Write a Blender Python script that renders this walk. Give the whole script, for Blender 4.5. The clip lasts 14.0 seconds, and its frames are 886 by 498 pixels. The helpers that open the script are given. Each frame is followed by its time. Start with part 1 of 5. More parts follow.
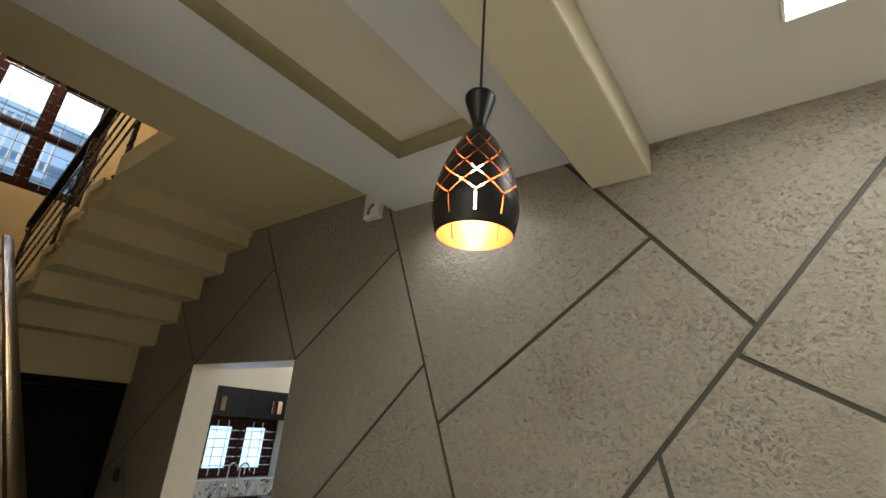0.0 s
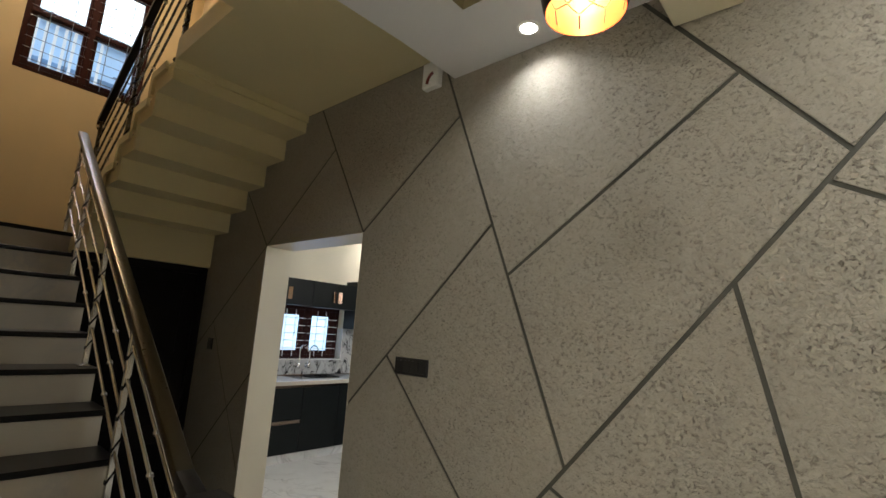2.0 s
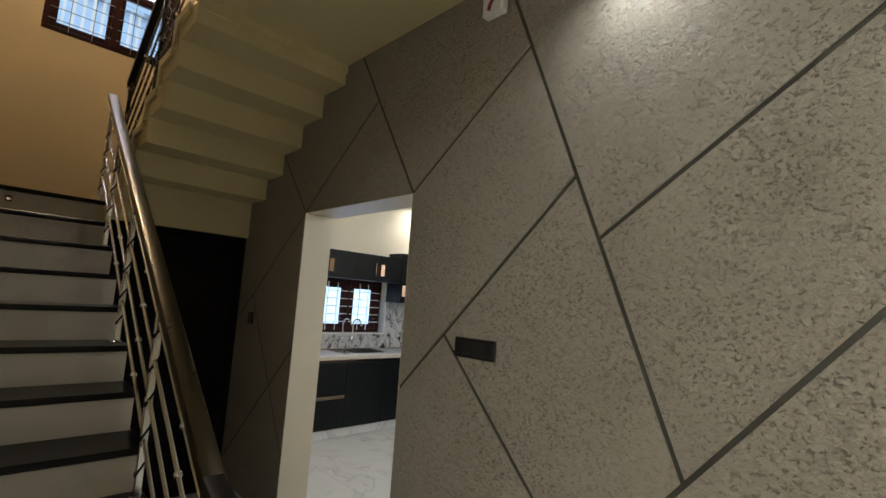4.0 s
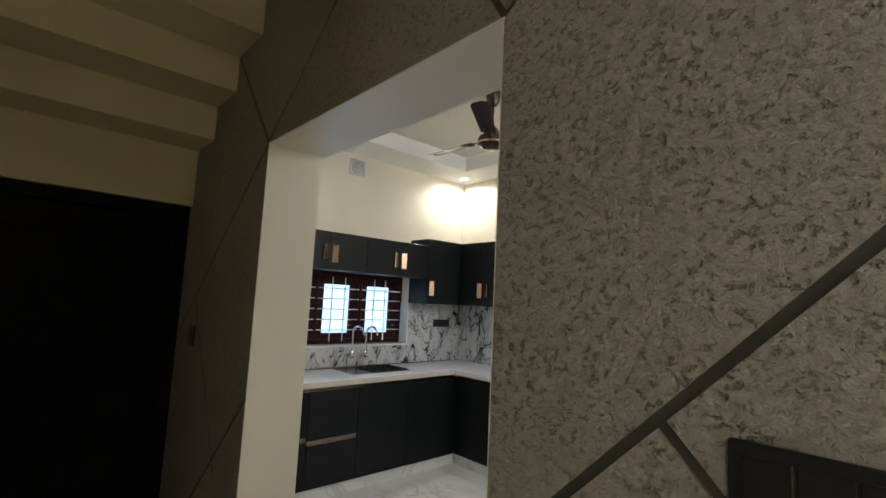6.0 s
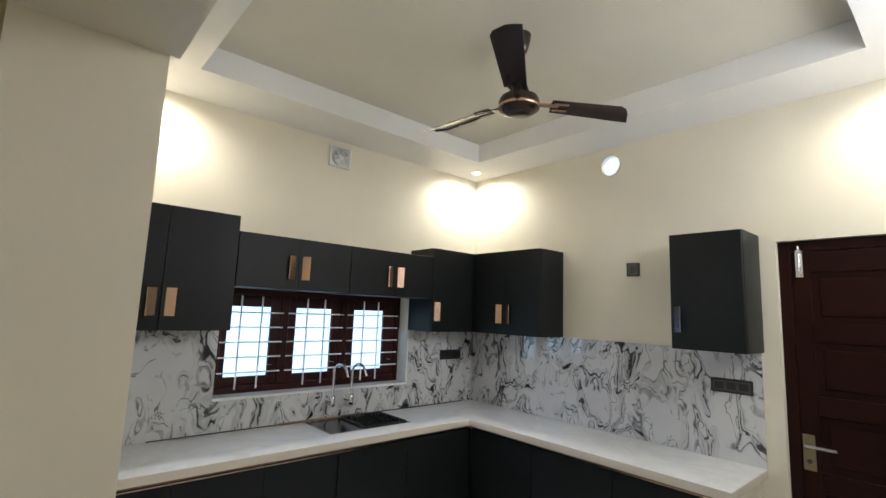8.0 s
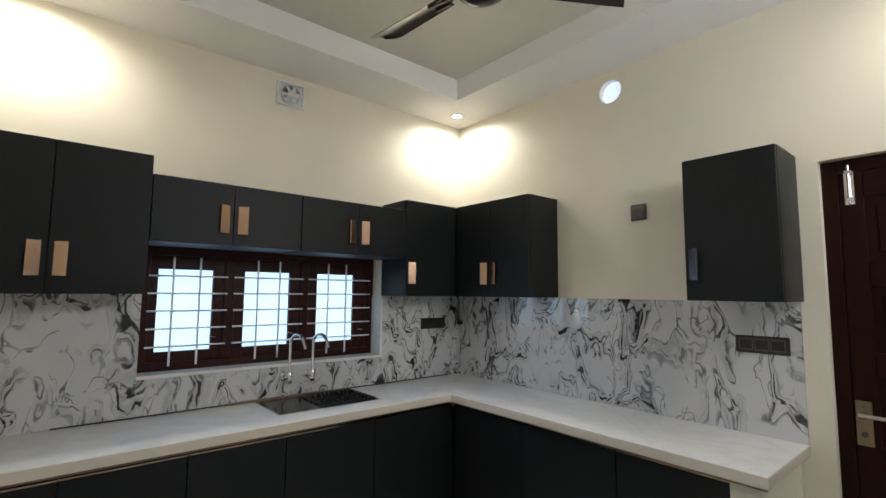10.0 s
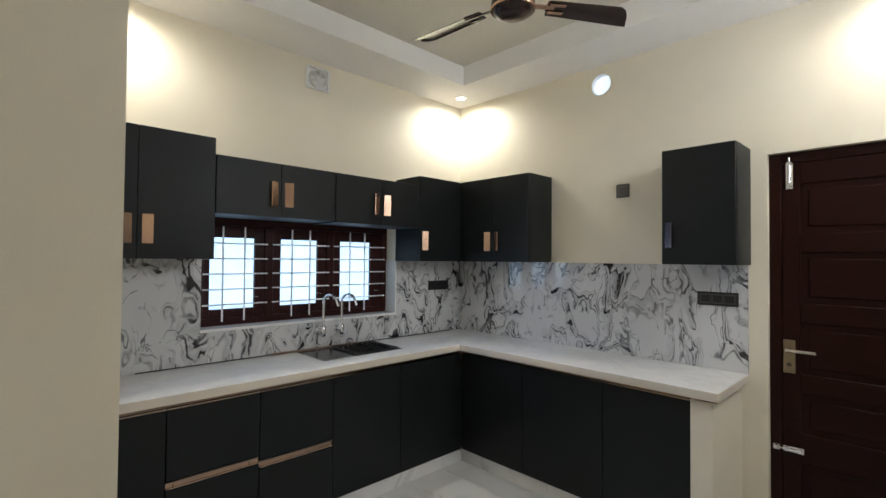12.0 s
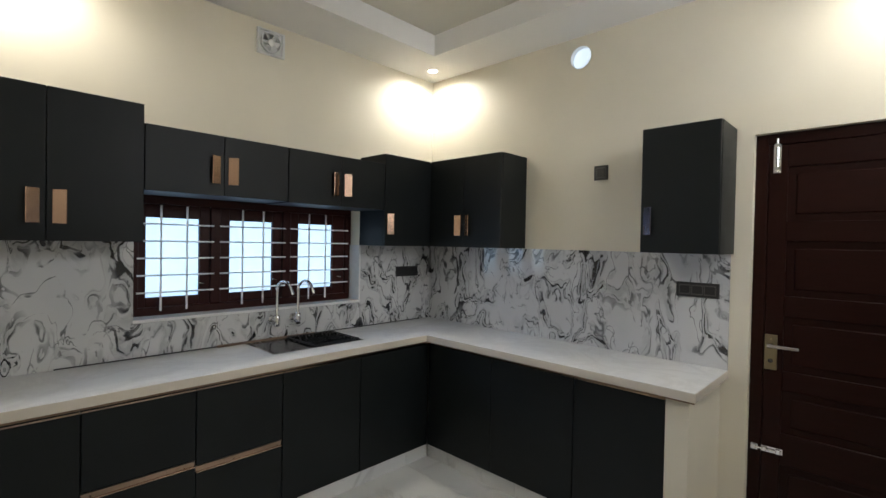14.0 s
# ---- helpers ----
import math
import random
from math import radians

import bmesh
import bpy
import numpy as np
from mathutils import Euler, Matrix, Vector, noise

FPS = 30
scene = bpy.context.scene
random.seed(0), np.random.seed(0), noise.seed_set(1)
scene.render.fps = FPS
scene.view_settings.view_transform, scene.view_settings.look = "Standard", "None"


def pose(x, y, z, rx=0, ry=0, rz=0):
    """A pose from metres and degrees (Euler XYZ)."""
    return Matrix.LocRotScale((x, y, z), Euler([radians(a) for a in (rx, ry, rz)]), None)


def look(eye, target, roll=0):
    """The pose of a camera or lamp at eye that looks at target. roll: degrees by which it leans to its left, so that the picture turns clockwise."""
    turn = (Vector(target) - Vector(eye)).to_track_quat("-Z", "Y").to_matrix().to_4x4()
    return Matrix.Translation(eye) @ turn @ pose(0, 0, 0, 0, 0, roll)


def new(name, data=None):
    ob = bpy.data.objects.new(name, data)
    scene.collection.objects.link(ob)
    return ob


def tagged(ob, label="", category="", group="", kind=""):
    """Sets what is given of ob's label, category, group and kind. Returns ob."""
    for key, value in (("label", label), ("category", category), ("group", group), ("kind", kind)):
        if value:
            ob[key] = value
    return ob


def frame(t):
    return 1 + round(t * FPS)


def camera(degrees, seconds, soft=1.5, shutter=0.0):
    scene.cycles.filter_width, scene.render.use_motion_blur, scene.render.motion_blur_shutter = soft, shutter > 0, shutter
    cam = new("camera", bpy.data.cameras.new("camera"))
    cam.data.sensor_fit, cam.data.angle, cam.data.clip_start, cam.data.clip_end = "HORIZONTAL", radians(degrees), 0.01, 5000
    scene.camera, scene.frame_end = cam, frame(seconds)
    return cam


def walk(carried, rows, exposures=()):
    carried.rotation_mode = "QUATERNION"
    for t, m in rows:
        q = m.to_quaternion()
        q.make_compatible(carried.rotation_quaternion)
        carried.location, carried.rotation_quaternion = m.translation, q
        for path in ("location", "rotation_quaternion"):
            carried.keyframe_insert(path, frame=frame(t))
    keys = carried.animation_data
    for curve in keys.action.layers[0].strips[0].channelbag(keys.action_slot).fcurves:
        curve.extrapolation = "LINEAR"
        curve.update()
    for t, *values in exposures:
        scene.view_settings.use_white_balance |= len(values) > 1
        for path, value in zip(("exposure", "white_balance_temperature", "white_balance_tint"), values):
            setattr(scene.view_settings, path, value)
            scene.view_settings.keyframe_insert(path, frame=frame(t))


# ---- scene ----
cam = camera(87.1, 14.0)
PATH = [
    (0, (0.619, -0.069, 1.781), (-0.513, 1.414, 2.501), 4.0),
    (0.5, (0.564, -0.024, 1.729), (-0.596, 1.467, 2.386), 3.8),
    (1, (0.528, -0.004, 1.663), (-0.697, 1.496, 2.166), 3.7),
    (1.5, (0.502, -0.023, 1.592), (-0.77, 1.467, 1.993), 3.6),
    (2, (0.518, -0.118, 1.546), (-0.788, 1.356, 1.895), 3.7),
    (2.5, (0.553, -0.227, 1.552), (-0.788, 1.224, 1.859), 3.8),
    (3, (0.541, -0.277, 1.551), (-0.835, 1.148, 1.824), 3.9),
    (3.5, (0.415, -0.163, 1.541), (-0.992, 1.237, 1.784), 3.9),
    (4, (0.178, 0.076, 1.552), (-1.249, 1.459, 1.777), 3.9),
    (4.2, (0.061, 0.161, 1.543), (-1.371, 1.539, 1.76), 3.7),
    (6.5, (-1.357, 1.13, 1.554), (-2.837, 2.456, 1.78), 2.5),
    (7, (-1.625, 1.302, 1.626), (-3.104, 2.623, 1.882), 2.2),
    (7.2, (-1.678, 1.355, 1.65), (-3.159, 2.673, 1.912), 2.7),
    (9.3, (-1.946, 2.062, 1.663), (-3.47, 3.334, 1.907), 0.7),
    (9.5, (-1.981, 2.099, 1.624), (-3.506, 3.373, 1.85), 0.6),
    (10, (-2.028, 2.154, 1.528), (-3.556, 3.432, 1.713), 0.5),
    (10.5, (-2.022, 2.11, 1.464), (-3.543, 3.4, 1.611), 0.3),
    (11, (-1.999, 1.974, 1.466), (-3.514, 3.275, 1.58), 0.2),
    (11.5, (-1.966, 1.791, 1.495), (-3.464, 3.114, 1.581), 0.3),
    (12, (-1.909, 1.63, 1.52), (-3.346, 3.02, 1.562), 0.5),
    (12.5, (-1.872, 1.567, 1.529), (-3.272, 2.994, 1.551), 0.7),
    (13, (-1.869, 1.593, 1.524), (-3.248, 3.041, 1.531), 0.9),
    (13.5, (-1.919, 1.696, 1.522), (-3.294, 3.148, 1.509), 1.0),
    (14, (-1.99, 1.88, 1.535), (-3.378, 3.319, 1.505), 1.1),
]
walk(cam, [(t, look(eye, target, roll)) for t, eye, target, roll in PATH],
     exposures=[(0, 0.18), (4.2, 0.16), (6.4, 0.12), (7.0, 0.36), (9.3, 0.05), (11.0, 0.01), (12.0, 0.13), (12.5, 0.10), (13.0, 0.02), (14, -0.03)])

# ---- world and exposure ----
scene.view_settings.exposure = 0.0
world = bpy.data.worlds.new("world")
scene.world = world
world.use_nodes = True
wn = world.node_tree
sky = wn.nodes.new("ShaderNodeTexSky")
sky.sky_type = "NISHITA"
sky.sun_disc = False
sky.sun_elevation = radians(40)
sky.sun_rotation = radians(153)
wn.links.new(sky.outputs[0], wn.nodes["Background"].inputs[0])
wn.nodes["Background"].inputs[1].default_value = 0.12

sun = new("sun", bpy.data.lights.new("sun", "SUN"))
sun.data.energy, sun.data.angle, sun.data.color = 4.0, radians(15), (0.74, 0.87, 1.0)
sun.matrix_world = look((10, -20, 22), (0, 0, 0))


def area_lamp(name, m, sx, sy, watts, color):
    la = bpy.data.lights.new(name, "AREA")
    la.shape, la.size, la.size_y, la.energy, la.color = "RECTANGLE", sx, sy, watts, color
    ob = new(name, la)
    ob.matrix_world = m
    return ob


def spot_lamp(name, at, to, watts, color, size=110, blend=0.6):
    la = bpy.data.lights.new(name, "SPOT")
    la.energy, la.color, la.spot_size, la.spot_blend, la.shadow_soft_size = watts, color, radians(size), blend, 0.03
    ob = new(name, la)
    ob.matrix_world = look(at, to)
    return ob


KITCHEN_SPOTS = [(-4.65, 4.48), (-4.65, 2.00), (-1.86, 4.47)]
for sx, sy in KITCHEN_SPOTS:
    spot_lamp("downlight_lamp", (sx, sy, 2.868), (sx, sy, 0), 29 if sx < -3 else 20, (1.0, 0.975, 0.91), 174, 0.75)
HALL_SPOTS = [(-0.44, 1.42)]
for sx, sy in HALL_SPOTS:
    spot_lamp("downlight_lamp", (sx, sy, 2.815), (sx, sy, 0), 13, (0.96, 0.98, 1.0), 150, 1.0)
# sky light in the window openings
area_lamp("window_light", look((-5.10, 3.23, 1.43), (0, 3.23, 1.2)), 1.3, 0.55, 22, (0.38, 0.54, 1.0))
area_lamp("window_light", look((-5.55, 0.60, 5.75), (-3.6, 0.6, 3.0)), 0.9, 0.9, 60, (0.78, 0.78, 1.0))
# ceiling panel of the hall and the bulb of the pendant
area_lamp("panel_lamp", look((0.89, 1.005, 2.800), (0.89, 1.005, 0)), 0.26, 0.26, 6.5, (0.96, 0.97, 0.93))
# unseen second panel, added to fill the hall with light from the south
area_lamp("panel_lamp", look((1.0, -2.4, 2.800), (1.0, -2.4, 0)), 0.5, 0.5, 76, (0.96, 0.97, 0.94))
# two added lamps, out of view upstairs, that brighten the stairwell
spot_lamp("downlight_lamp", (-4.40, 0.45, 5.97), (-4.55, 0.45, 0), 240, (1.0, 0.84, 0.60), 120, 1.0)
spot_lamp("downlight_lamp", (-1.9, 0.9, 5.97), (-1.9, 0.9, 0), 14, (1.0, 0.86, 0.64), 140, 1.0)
PENDANT = (0.212, 0.55)
bulb_lamp = new("bulb_lamp", bpy.data.lights.new("bulb_lamp", "POINT"))
bulb_lamp.data.energy, bulb_lamp.data.color, bulb_lamp.data.shadow_soft_size = 0.35, (1.0, 0.51, 0.26), 0.018
bulb_lamp.location = (PENDANT[0], PENDANT[1], 2.175)


# ---- materials ----
class Mat:
    """A node material with a Principled shader and a few short cuts."""

    def __init__(self, name, color=(0.8, 0.8, 0.8), rough=0.5, metal=0.0):
        self.m = bpy.data.materials.new(name)
        self.m.use_nodes = True
        self.t = self.m.node_tree
        self.b = self.t.nodes["Principled BSDF"]
        self.b.inputs["Base Color"].default_value = (*color, 1)
        self.b.inputs["Roughness"].default_value = rough
        self.b.inputs["Metallic"].default_value = metal
        geo = self.t.nodes.new("ShaderNodeNewGeometry")
        self.pos = geo.outputs["Position"]
        self.geo = geo

    def node(self, kind, **values):
        n = self.t.nodes.new(kind)
        for k, v in values.items():
            n.inputs[k.replace("_", " ")].default_value = v
        return n

    def link(self, a, b):
        self.t.links.new(a, b)

    def noise(self, scale, detail=4, rough=0.6, distort=0.0, vec=None):
        n = self.node("ShaderNodeTexNoise", Scale=scale, Detail=detail, Roughness=rough, Distortion=distort)
        self.link(vec or self.pos, n.inputs["Vector"])
        return n.outputs["Fac"]

    def ramp(self, fac, stops):
        r = self.t.nodes.new("ShaderNodeValToRGB")
        e = r.color_ramp.elements
        while len(e) < len(stops):
            e.new(0.5)
        for el, (p, c) in zip(e, stops):
            el.position = p
            el.color = (*c, 1) if len(c) == 3 else c
        self.link(fac, r.inputs[0])
        return r.outputs[0]

    def grey(self, fac, lo, hi, a=0.0, b=1.0):
        return self.ramp(fac, [(lo, (a, a, a)), (hi, (b, b, b))])

    def math(self, op, a, b=0.0):
        n = self.t.nodes.new("ShaderNodeMath")
        n.operation = op
        for i, v in enumerate((a, b)):
            if isinstance(v, (int, float)):
                n.inputs[i].default_value = v
            else:
                self.link(v, n.inputs[i])
        return n.outputs[0]

    def mix(self, fac, a, b, mode="MIX"):
        n = self.t.nodes.new("ShaderNodeMix")
        n.data_type, n.blend_type = "RGBA", mode
        for sock, v in ((n.inputs[0], fac), (n.inputs[6], a), (n.inputs[7], b)):
            if isinstance(v, tuple):
                sock.default_value = (*v, 1)
            elif isinstance(v, (int, float)):
                sock.default_value = v
            else:
                self.link(v, sock)
        return n.outputs[2]

    def color(self, sock):
        self.link(sock, self.b.inputs["Base Color"])
        return self

    def rough(self, sock):
        self.link(sock, self.b.inputs["Roughness"])
        return self

    def bump(self, sock, strength, distance):
        n = self.node("ShaderNodeBump", Strength=strength, Distance=distance)
        self.link(sock, n.inputs["Height"])
        self.link(n.outputs[0], self.b.inputs["Normal"])
        return self

    def glow(self, color, strength):
        self.b.inputs["Emission Color"].default_value = (*color, 1)
        self.b.inputs["Emission Strength"].default_value = strength
        return self


def painted(name, color, rough=0.55, relief=0.25):
    k = Mat(name, color, rough)
    big = k.noise(1.7, 3, 0.5)
    fine = k.noise(140, 3, 0.6)
    dark = tuple(c * 0.93 for c in color)
    k.color(k.mix(k.grey(big, 0.35, 0.7), dark, color))
    k.bump(k.math("ADD", k.math("MULTIPLY", k.noise(22, 3), 0.6), fine), relief, 0.0012)
    k.rough(k.grey(big, 0.2, 0.8, rough - 0.08, rough + 0.1))
    return k.m


def stucco():
    k = Mat("taupe_texture_paint", (0.24, 0.21, 0.175), 0.62)
    vm = k.t.nodes.new("ShaderNodeVectorMath")
    vm.operation = "MULTIPLY"
    vm.inputs[1].default_value = (0.9, 1.0, 1.0)
    k.link(k.pos, vm.inputs[0])
    p = vm.outputs[0]
    big = k.noise(1.3, 4, 0.55)
    mid = k.noise(48, 4, 0.66, 0.25, p)
    fine = k.noise(120, 4, 0.7, 0.3, p)
    spots = k.noise(88, 4, 0.62, 0.25, p)
    flecks = k.grey(spots, 0.565, 0.66)
    patch = k.grey(k.noise(7.5, 4, 0.65, 0.3), 0.34, 0.64)
    base = k.mix(k.grey(big, 0.3, 0.7), (0.266, 0.237, 0.193), (0.316, 0.287, 0.238))
    base = k.mix(k.math("MULTIPLY", k.grey(mid, 0.35, 0.7), 0.55), base, (0.376, 0.346, 0.292))
    base = k.mix(k.math("MULTIPLY", flecks, k.math("ADD", k.math("MULTIPLY", patch, 0.29), 0.07)), base, (0.105, 0.090, 0.070))
    k.color(base)
    h = k.math("ADD", k.math("MULTIPLY", mid, 1.3), k.math("MULTIPLY", fine, 0.5))
    h = k.math("SUBTRACT", h, k.math("MULTIPLY", flecks, k.math("ADD", k.math("MULTIPLY", patch, 0.68), 0.23)))
    k.bump(h, 1.0, 0.009)
    k.rough(k.grey(mid, 0.3, 0.7, 0.55, 0.78))
    k.b.inputs["Specular IOR Level"].default_value = 0.18
    return k.m


def swirl_marble():
    k = Mat("swirl_marble", (0.8, 0.8, 0.8), 0.03)
    k.b.inputs["Specular IOR Level"].default_value = 0.9
    mp = k.t.nodes.new("ShaderNodeMapping")
    mp.inputs["Rotation"].default_value = (0.35, 0.30, 0.0)
    mp.inputs["Scale"].default_value = (1.25, 1.25, 0.70)
    k.link(k.pos, mp.inputs["Vector"])
    warp = k.t.nodes.new("ShaderNodeTexNoise")
    warp.inputs["Scale"].default_value, warp.inputs["Detail"].default_value = 3.4, 2.5
    k.link(mp.outputs[0], warp.inputs["Vector"])
    vm = k.t.nodes.new("ShaderNodeVectorMath")
    vm.operation = "MULTIPLY_ADD"
    vm.inputs[1].default_value = (0.55, 0.55, 0.55)
    k.link(warp.outputs["Color"], vm.inputs[0])
    k.link(mp.outputs[0], vm.inputs[2])
    p = vm.outputs[0]
    flow = k.noise(1.6, 3.0, 0.5, 0.5, p)
    grain = k.noise(15, 3, 0.6, 0.5, p)
    off = k.math("MINIMUM", k.math("ABSOLUTE", k.math("SUBTRACT", flow, 0.43)), k.math("ABSOLUTE", k.math("SUBTRACT", flow, 0.58)))
    band = k.grey(off, 0.022, 0.050, 1.0, 0.0)
    wave = k.math("SINE", k.math("ADD", k.math("MULTIPLY", flow, 175.0), k.math("MULTIPLY", grain, 4.5)))
    strokes = k.grey(k.math("ADD", wave, k.math("MULTIPLY", k.math("SUBTRACT", k.noise(45, 3, 0.6, 0.3, p), 0.5), 1.2)), 0.05, 0.50)
    gaps = k.grey(k.noise(10.0, 4, 0.6, 0.6, p), 0.43, 0.51)
    wide = k.grey(k.noise(1.9, 2, 0.5, 0.0, mp.outputs[0]), 0.32, 0.43)
    m = k.math("MULTIPLY", k.math("MULTIPLY", band, gaps), wide)
    base = k.mix(k.grey(k.noise(2.0, 3), 0.3, 0.7), (0.53, 0.535, 0.54), (0.61, 0.61, 0.61))
    wash = k.math("MULTIPLY", k.math("MULTIPLY", band, wide), k.grey(grain, 0.35, 0.62))
    base = k.mix(k.math("MULTIPLY", wash, 0.5), base, (0.25, 0.25, 0.255))
    base = k.mix(k.math("MULTIPLY", strokes, m), base, (0.018, 0.018, 0.021))
    for sc, lo in ((2.7, 0.5), (3.6, 0.47)):
        ridge = k.math("ABSOLUTE", k.math("SUBTRACT", k.noise(sc, 3, 0.5, 0.7, p), lo))
        lone = k.grey(ridge, 0.002, 0.011, 1.0, 0.0)
        cut_ = k.grey(k.noise(5.5 + sc, 3, 0.55, 0.3, p), 0.46, 0.57)
        base = k.mix(k.math("MULTIPLY", k.math("MULTIPLY", lone, cut_), 0.8), base, (0.03, 0.03, 0.034))
    k.color(base)
    return k.m


def floor_marble(name="floor_marble", rough=0.1, tone=1.0, pale=((0.66, 0.66, 0.65), (0.76, 0.76, 0.745))):
    k = Mat(name, (0.75, 0.75, 0.74), rough)
    info = k.t.nodes.new("ShaderNodeObjectInfo")
    vm = k.t.nodes.new("ShaderNodeVectorMath")
    vm.operation = "MULTIPLY_ADD"
    vm.inputs[1].default_value = (7.0, 5.0, 3.0)
    k.link(info.outputs["Random"], vm.inputs[0])
    k.link(k.pos, vm.inputs[2])
    n1 = k.noise(1.6, 5, 0.6, 1.6, vm.outputs[0])
    v = k.grey(k.math("ABSOLUTE", k.math("SUBTRACT", n1, 0.5)), 0.0, 0.05, 1.0, 0.0)
    m = k.grey(k.noise(2.3, 2, 0.5, 0, vm.outputs[0]), 0.45, 0.7)
    base = k.mix(k.grey(k.noise(1.1, 4, 0.6, 0.6, vm.outputs[0]), 0.3, 0.7), tuple(c * tone for c in pale[0]), tuple(c * tone for c in pale[1]))
    base = k.mix(k.math("MULTIPLY", k.math("MULTIPLY", v, m), 0.6), base, (0.36, 0.35, 0.34))
    k.color(base)
    return k.m


def quartz():
    k = Mat("white_quartz", (0.78, 0.78, 0.76), 0.05)
    k.b.inputs["Specular IOR Level"].default_value = 0.9
    n1 = k.noise(2.4, 5, 0.6, 1.2)
    v = k.grey(k.math("ABSOLUTE", k.math("SUBTRACT", n1, 0.5)), 0.0, 0.07, 1.0, 0.0)
    base = k.mix(k.grey(k.noise(300, 2), 0.4, 0.7), (0.76, 0.76, 0.745), (0.82, 0.82, 0.80))
    k.color(k.mix(k.math("MULTIPLY", v, 0.22), base, (0.52, 0.51, 0.50)))
    return k.m


def laminate():
    k = Mat("charcoal_laminate", (0.020, 0.025, 0.029), 0.42)
    big = k.noise(2.2, 3)
    k.color(k.mix(k.grey(big, 0.3, 0.7), (0.0064, 0.0080, 0.0083), (0.0086, 0.0106, 0.0108)))
    k.rough(k.grey(k.noise(5, 4), 0.2, 0.8, 0.38, 0.48))
    k.bump(k.noise(420, 2), 0.08, 0.0004)
    k.b.inputs["Specular IOR Level"].default_value = 0.24
    return k.m


def wood(name, a, b, rough=0.35, axis=(1, 9, 9)):
    k = Mat(name, a, rough)
    vm = k.t.nodes.new("ShaderNodeVectorMath")
    vm.operation = "MULTIPLY"
    vm.inputs[1].default_value = axis
    k.link(k.pos, vm.inputs[0])
    n = k.noise(7, 5, 0.65, 0.8, vm.outputs[0])
    k.color(k.mix(k.grey(n, 0.3, 0.7), a, b))
    k.rough(k.grey(n, 0.2, 0.8, rough - 0.06, rough + 0.1))
    k.bump(n, 0.12, 0.001)
    return k.m


def metal(name, color, rough=0.25):
    k = Mat(name, color, rough, 1.0)
    k.rough(k.grey(k.noise(60, 3), 0.2, 0.8, max(rough - 0.05, 0.03), rough + 0.07))
    return k.m


def granite():
    k = Mat("black_granite", (0.012, 0.011, 0.010), 0.28)
    k.b.inputs["Specular IOR Level"].default_value = 0.13
    s = k.grey(k.noise(260, 2), 0.62, 0.72)
    k.color(k.mix(k.math("MULTIPLY", s, 0.5), (0.006, 0.0052, 0.0048), (0.03, 0.027, 0.025)))
    return k.m


CREAM = painted("cream_paint", (0.76, 0.70, 0.565))
BEIGE = painted("beige_paint", (0.58, 0.50, 0.285))
CREAMWHITE = painted("cream_white_ceiling_paint", (0.71, 0.68, 0.615), 0.6, 0.15)
HALLWHITE = painted("grey_white_ceiling_paint", (0.61, 0.60, 0.595), 0.6, 0.15)
BEAMPAINT = painted("cream_beam_paint", (0.60, 0.545, 0.385), 0.5, 0.15)
WHITE = painted("white_ceiling_paint", (0.84, 0.825, 0.80), 0.6, 0.15)
TRAYPAINT = painted("tray_beige_paint", (0.60, 0.55, 0.42), 0.5, 0.15)
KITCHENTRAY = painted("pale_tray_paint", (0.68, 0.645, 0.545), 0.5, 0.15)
# tray olive darkened, so the recess shade is in the side colour
TRAYSHADE = painted("tray_side_shade_paint", (0.25, 0.215, 0.115), 0.5, 0.15)
TAN = painted("tan_wall_paint", (0.60, 0.47, 0.285))
STUCCO = stucco()
GROOVE = painted("groove_paint", (0.046, 0.044, 0.033), 0.6)
SWIRL = swirl_marble()
MARBLE = floor_marble()
RISER = floor_marble("riser_marble", 0.25, 0.66, ((0.66, 0.60, 0.50), (0.76, 0.70, 0.59)))
QUARTZ = quartz()
LAMINATE = laminate()
GRANITE = granite()
COPPER = metal("rose_copper", (0.60, 0.40, 0.29), 0.22)
STEEL = metal("brushed_steel", (0.62, 0.60, 0.57), 0.2)
CHROME = metal("chrome", (0.80, 0.80, 0.82), 0.06)
DARKSTEEL = metal("dark_steel", (0.16, 0.155, 0.15), 0.25)
RAILSTEEL = metal("bronze_steel", (0.092, 0.074, 0.046), 0.30)
BRASS = metal("aged_brass", (0.33, 0.27, 0.17), 0.3)
GRIPMETAL = metal("pale_copper_grip", (0.46, 0.35, 0.27), 0.18)
# violet tint that paints the window's reflection onto one handle
SHEENSTEEL = metal("window_sheen_steel", (0.42, 0.39, 0.46), 0.2)
# white quartz toned tan: warm shading of the front face as colour
SHADEDEDGE = painted("shaded_quartz_edge", (0.64, 0.58, 0.49), 0.2, 0.05)
GRILLE = painted("silver_grille_paint", (0.84, 0.85, 0.87), 0.35, 0.1)
GREYGRILLE = painted("grey_grille_paint", (0.20, 0.21, 0.24), 0.4, 0.1)
ROSEWOOD = wood("rosewood", (0.0115, 0.0022, 0.0011), (0.018, 0.0036, 0.0018), 0.40)
WINWOOD = wood("window_wood", (0.026, 0.007, 0.006), (0.042, 0.012, 0.010), 0.35)
# near black to carry the shade under the landing; also used for inlays
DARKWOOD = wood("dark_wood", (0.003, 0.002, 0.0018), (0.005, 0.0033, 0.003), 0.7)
BLACKWOOD = wood("ebony_stain", (0.006, 0.005, 0.0045), (0.010, 0.008, 0.007), 0.42)
FANBROWN = Mat("fan_enamel", (0.021, 0.0098, 0.007), 0.24).m
BLACK = Mat("black_plastic", (0.012, 0.012, 0.013), 0.3).m
GREYMODULE = Mat("grey_socket_insert", (0.016, 0.015, 0.014), 0.3).m
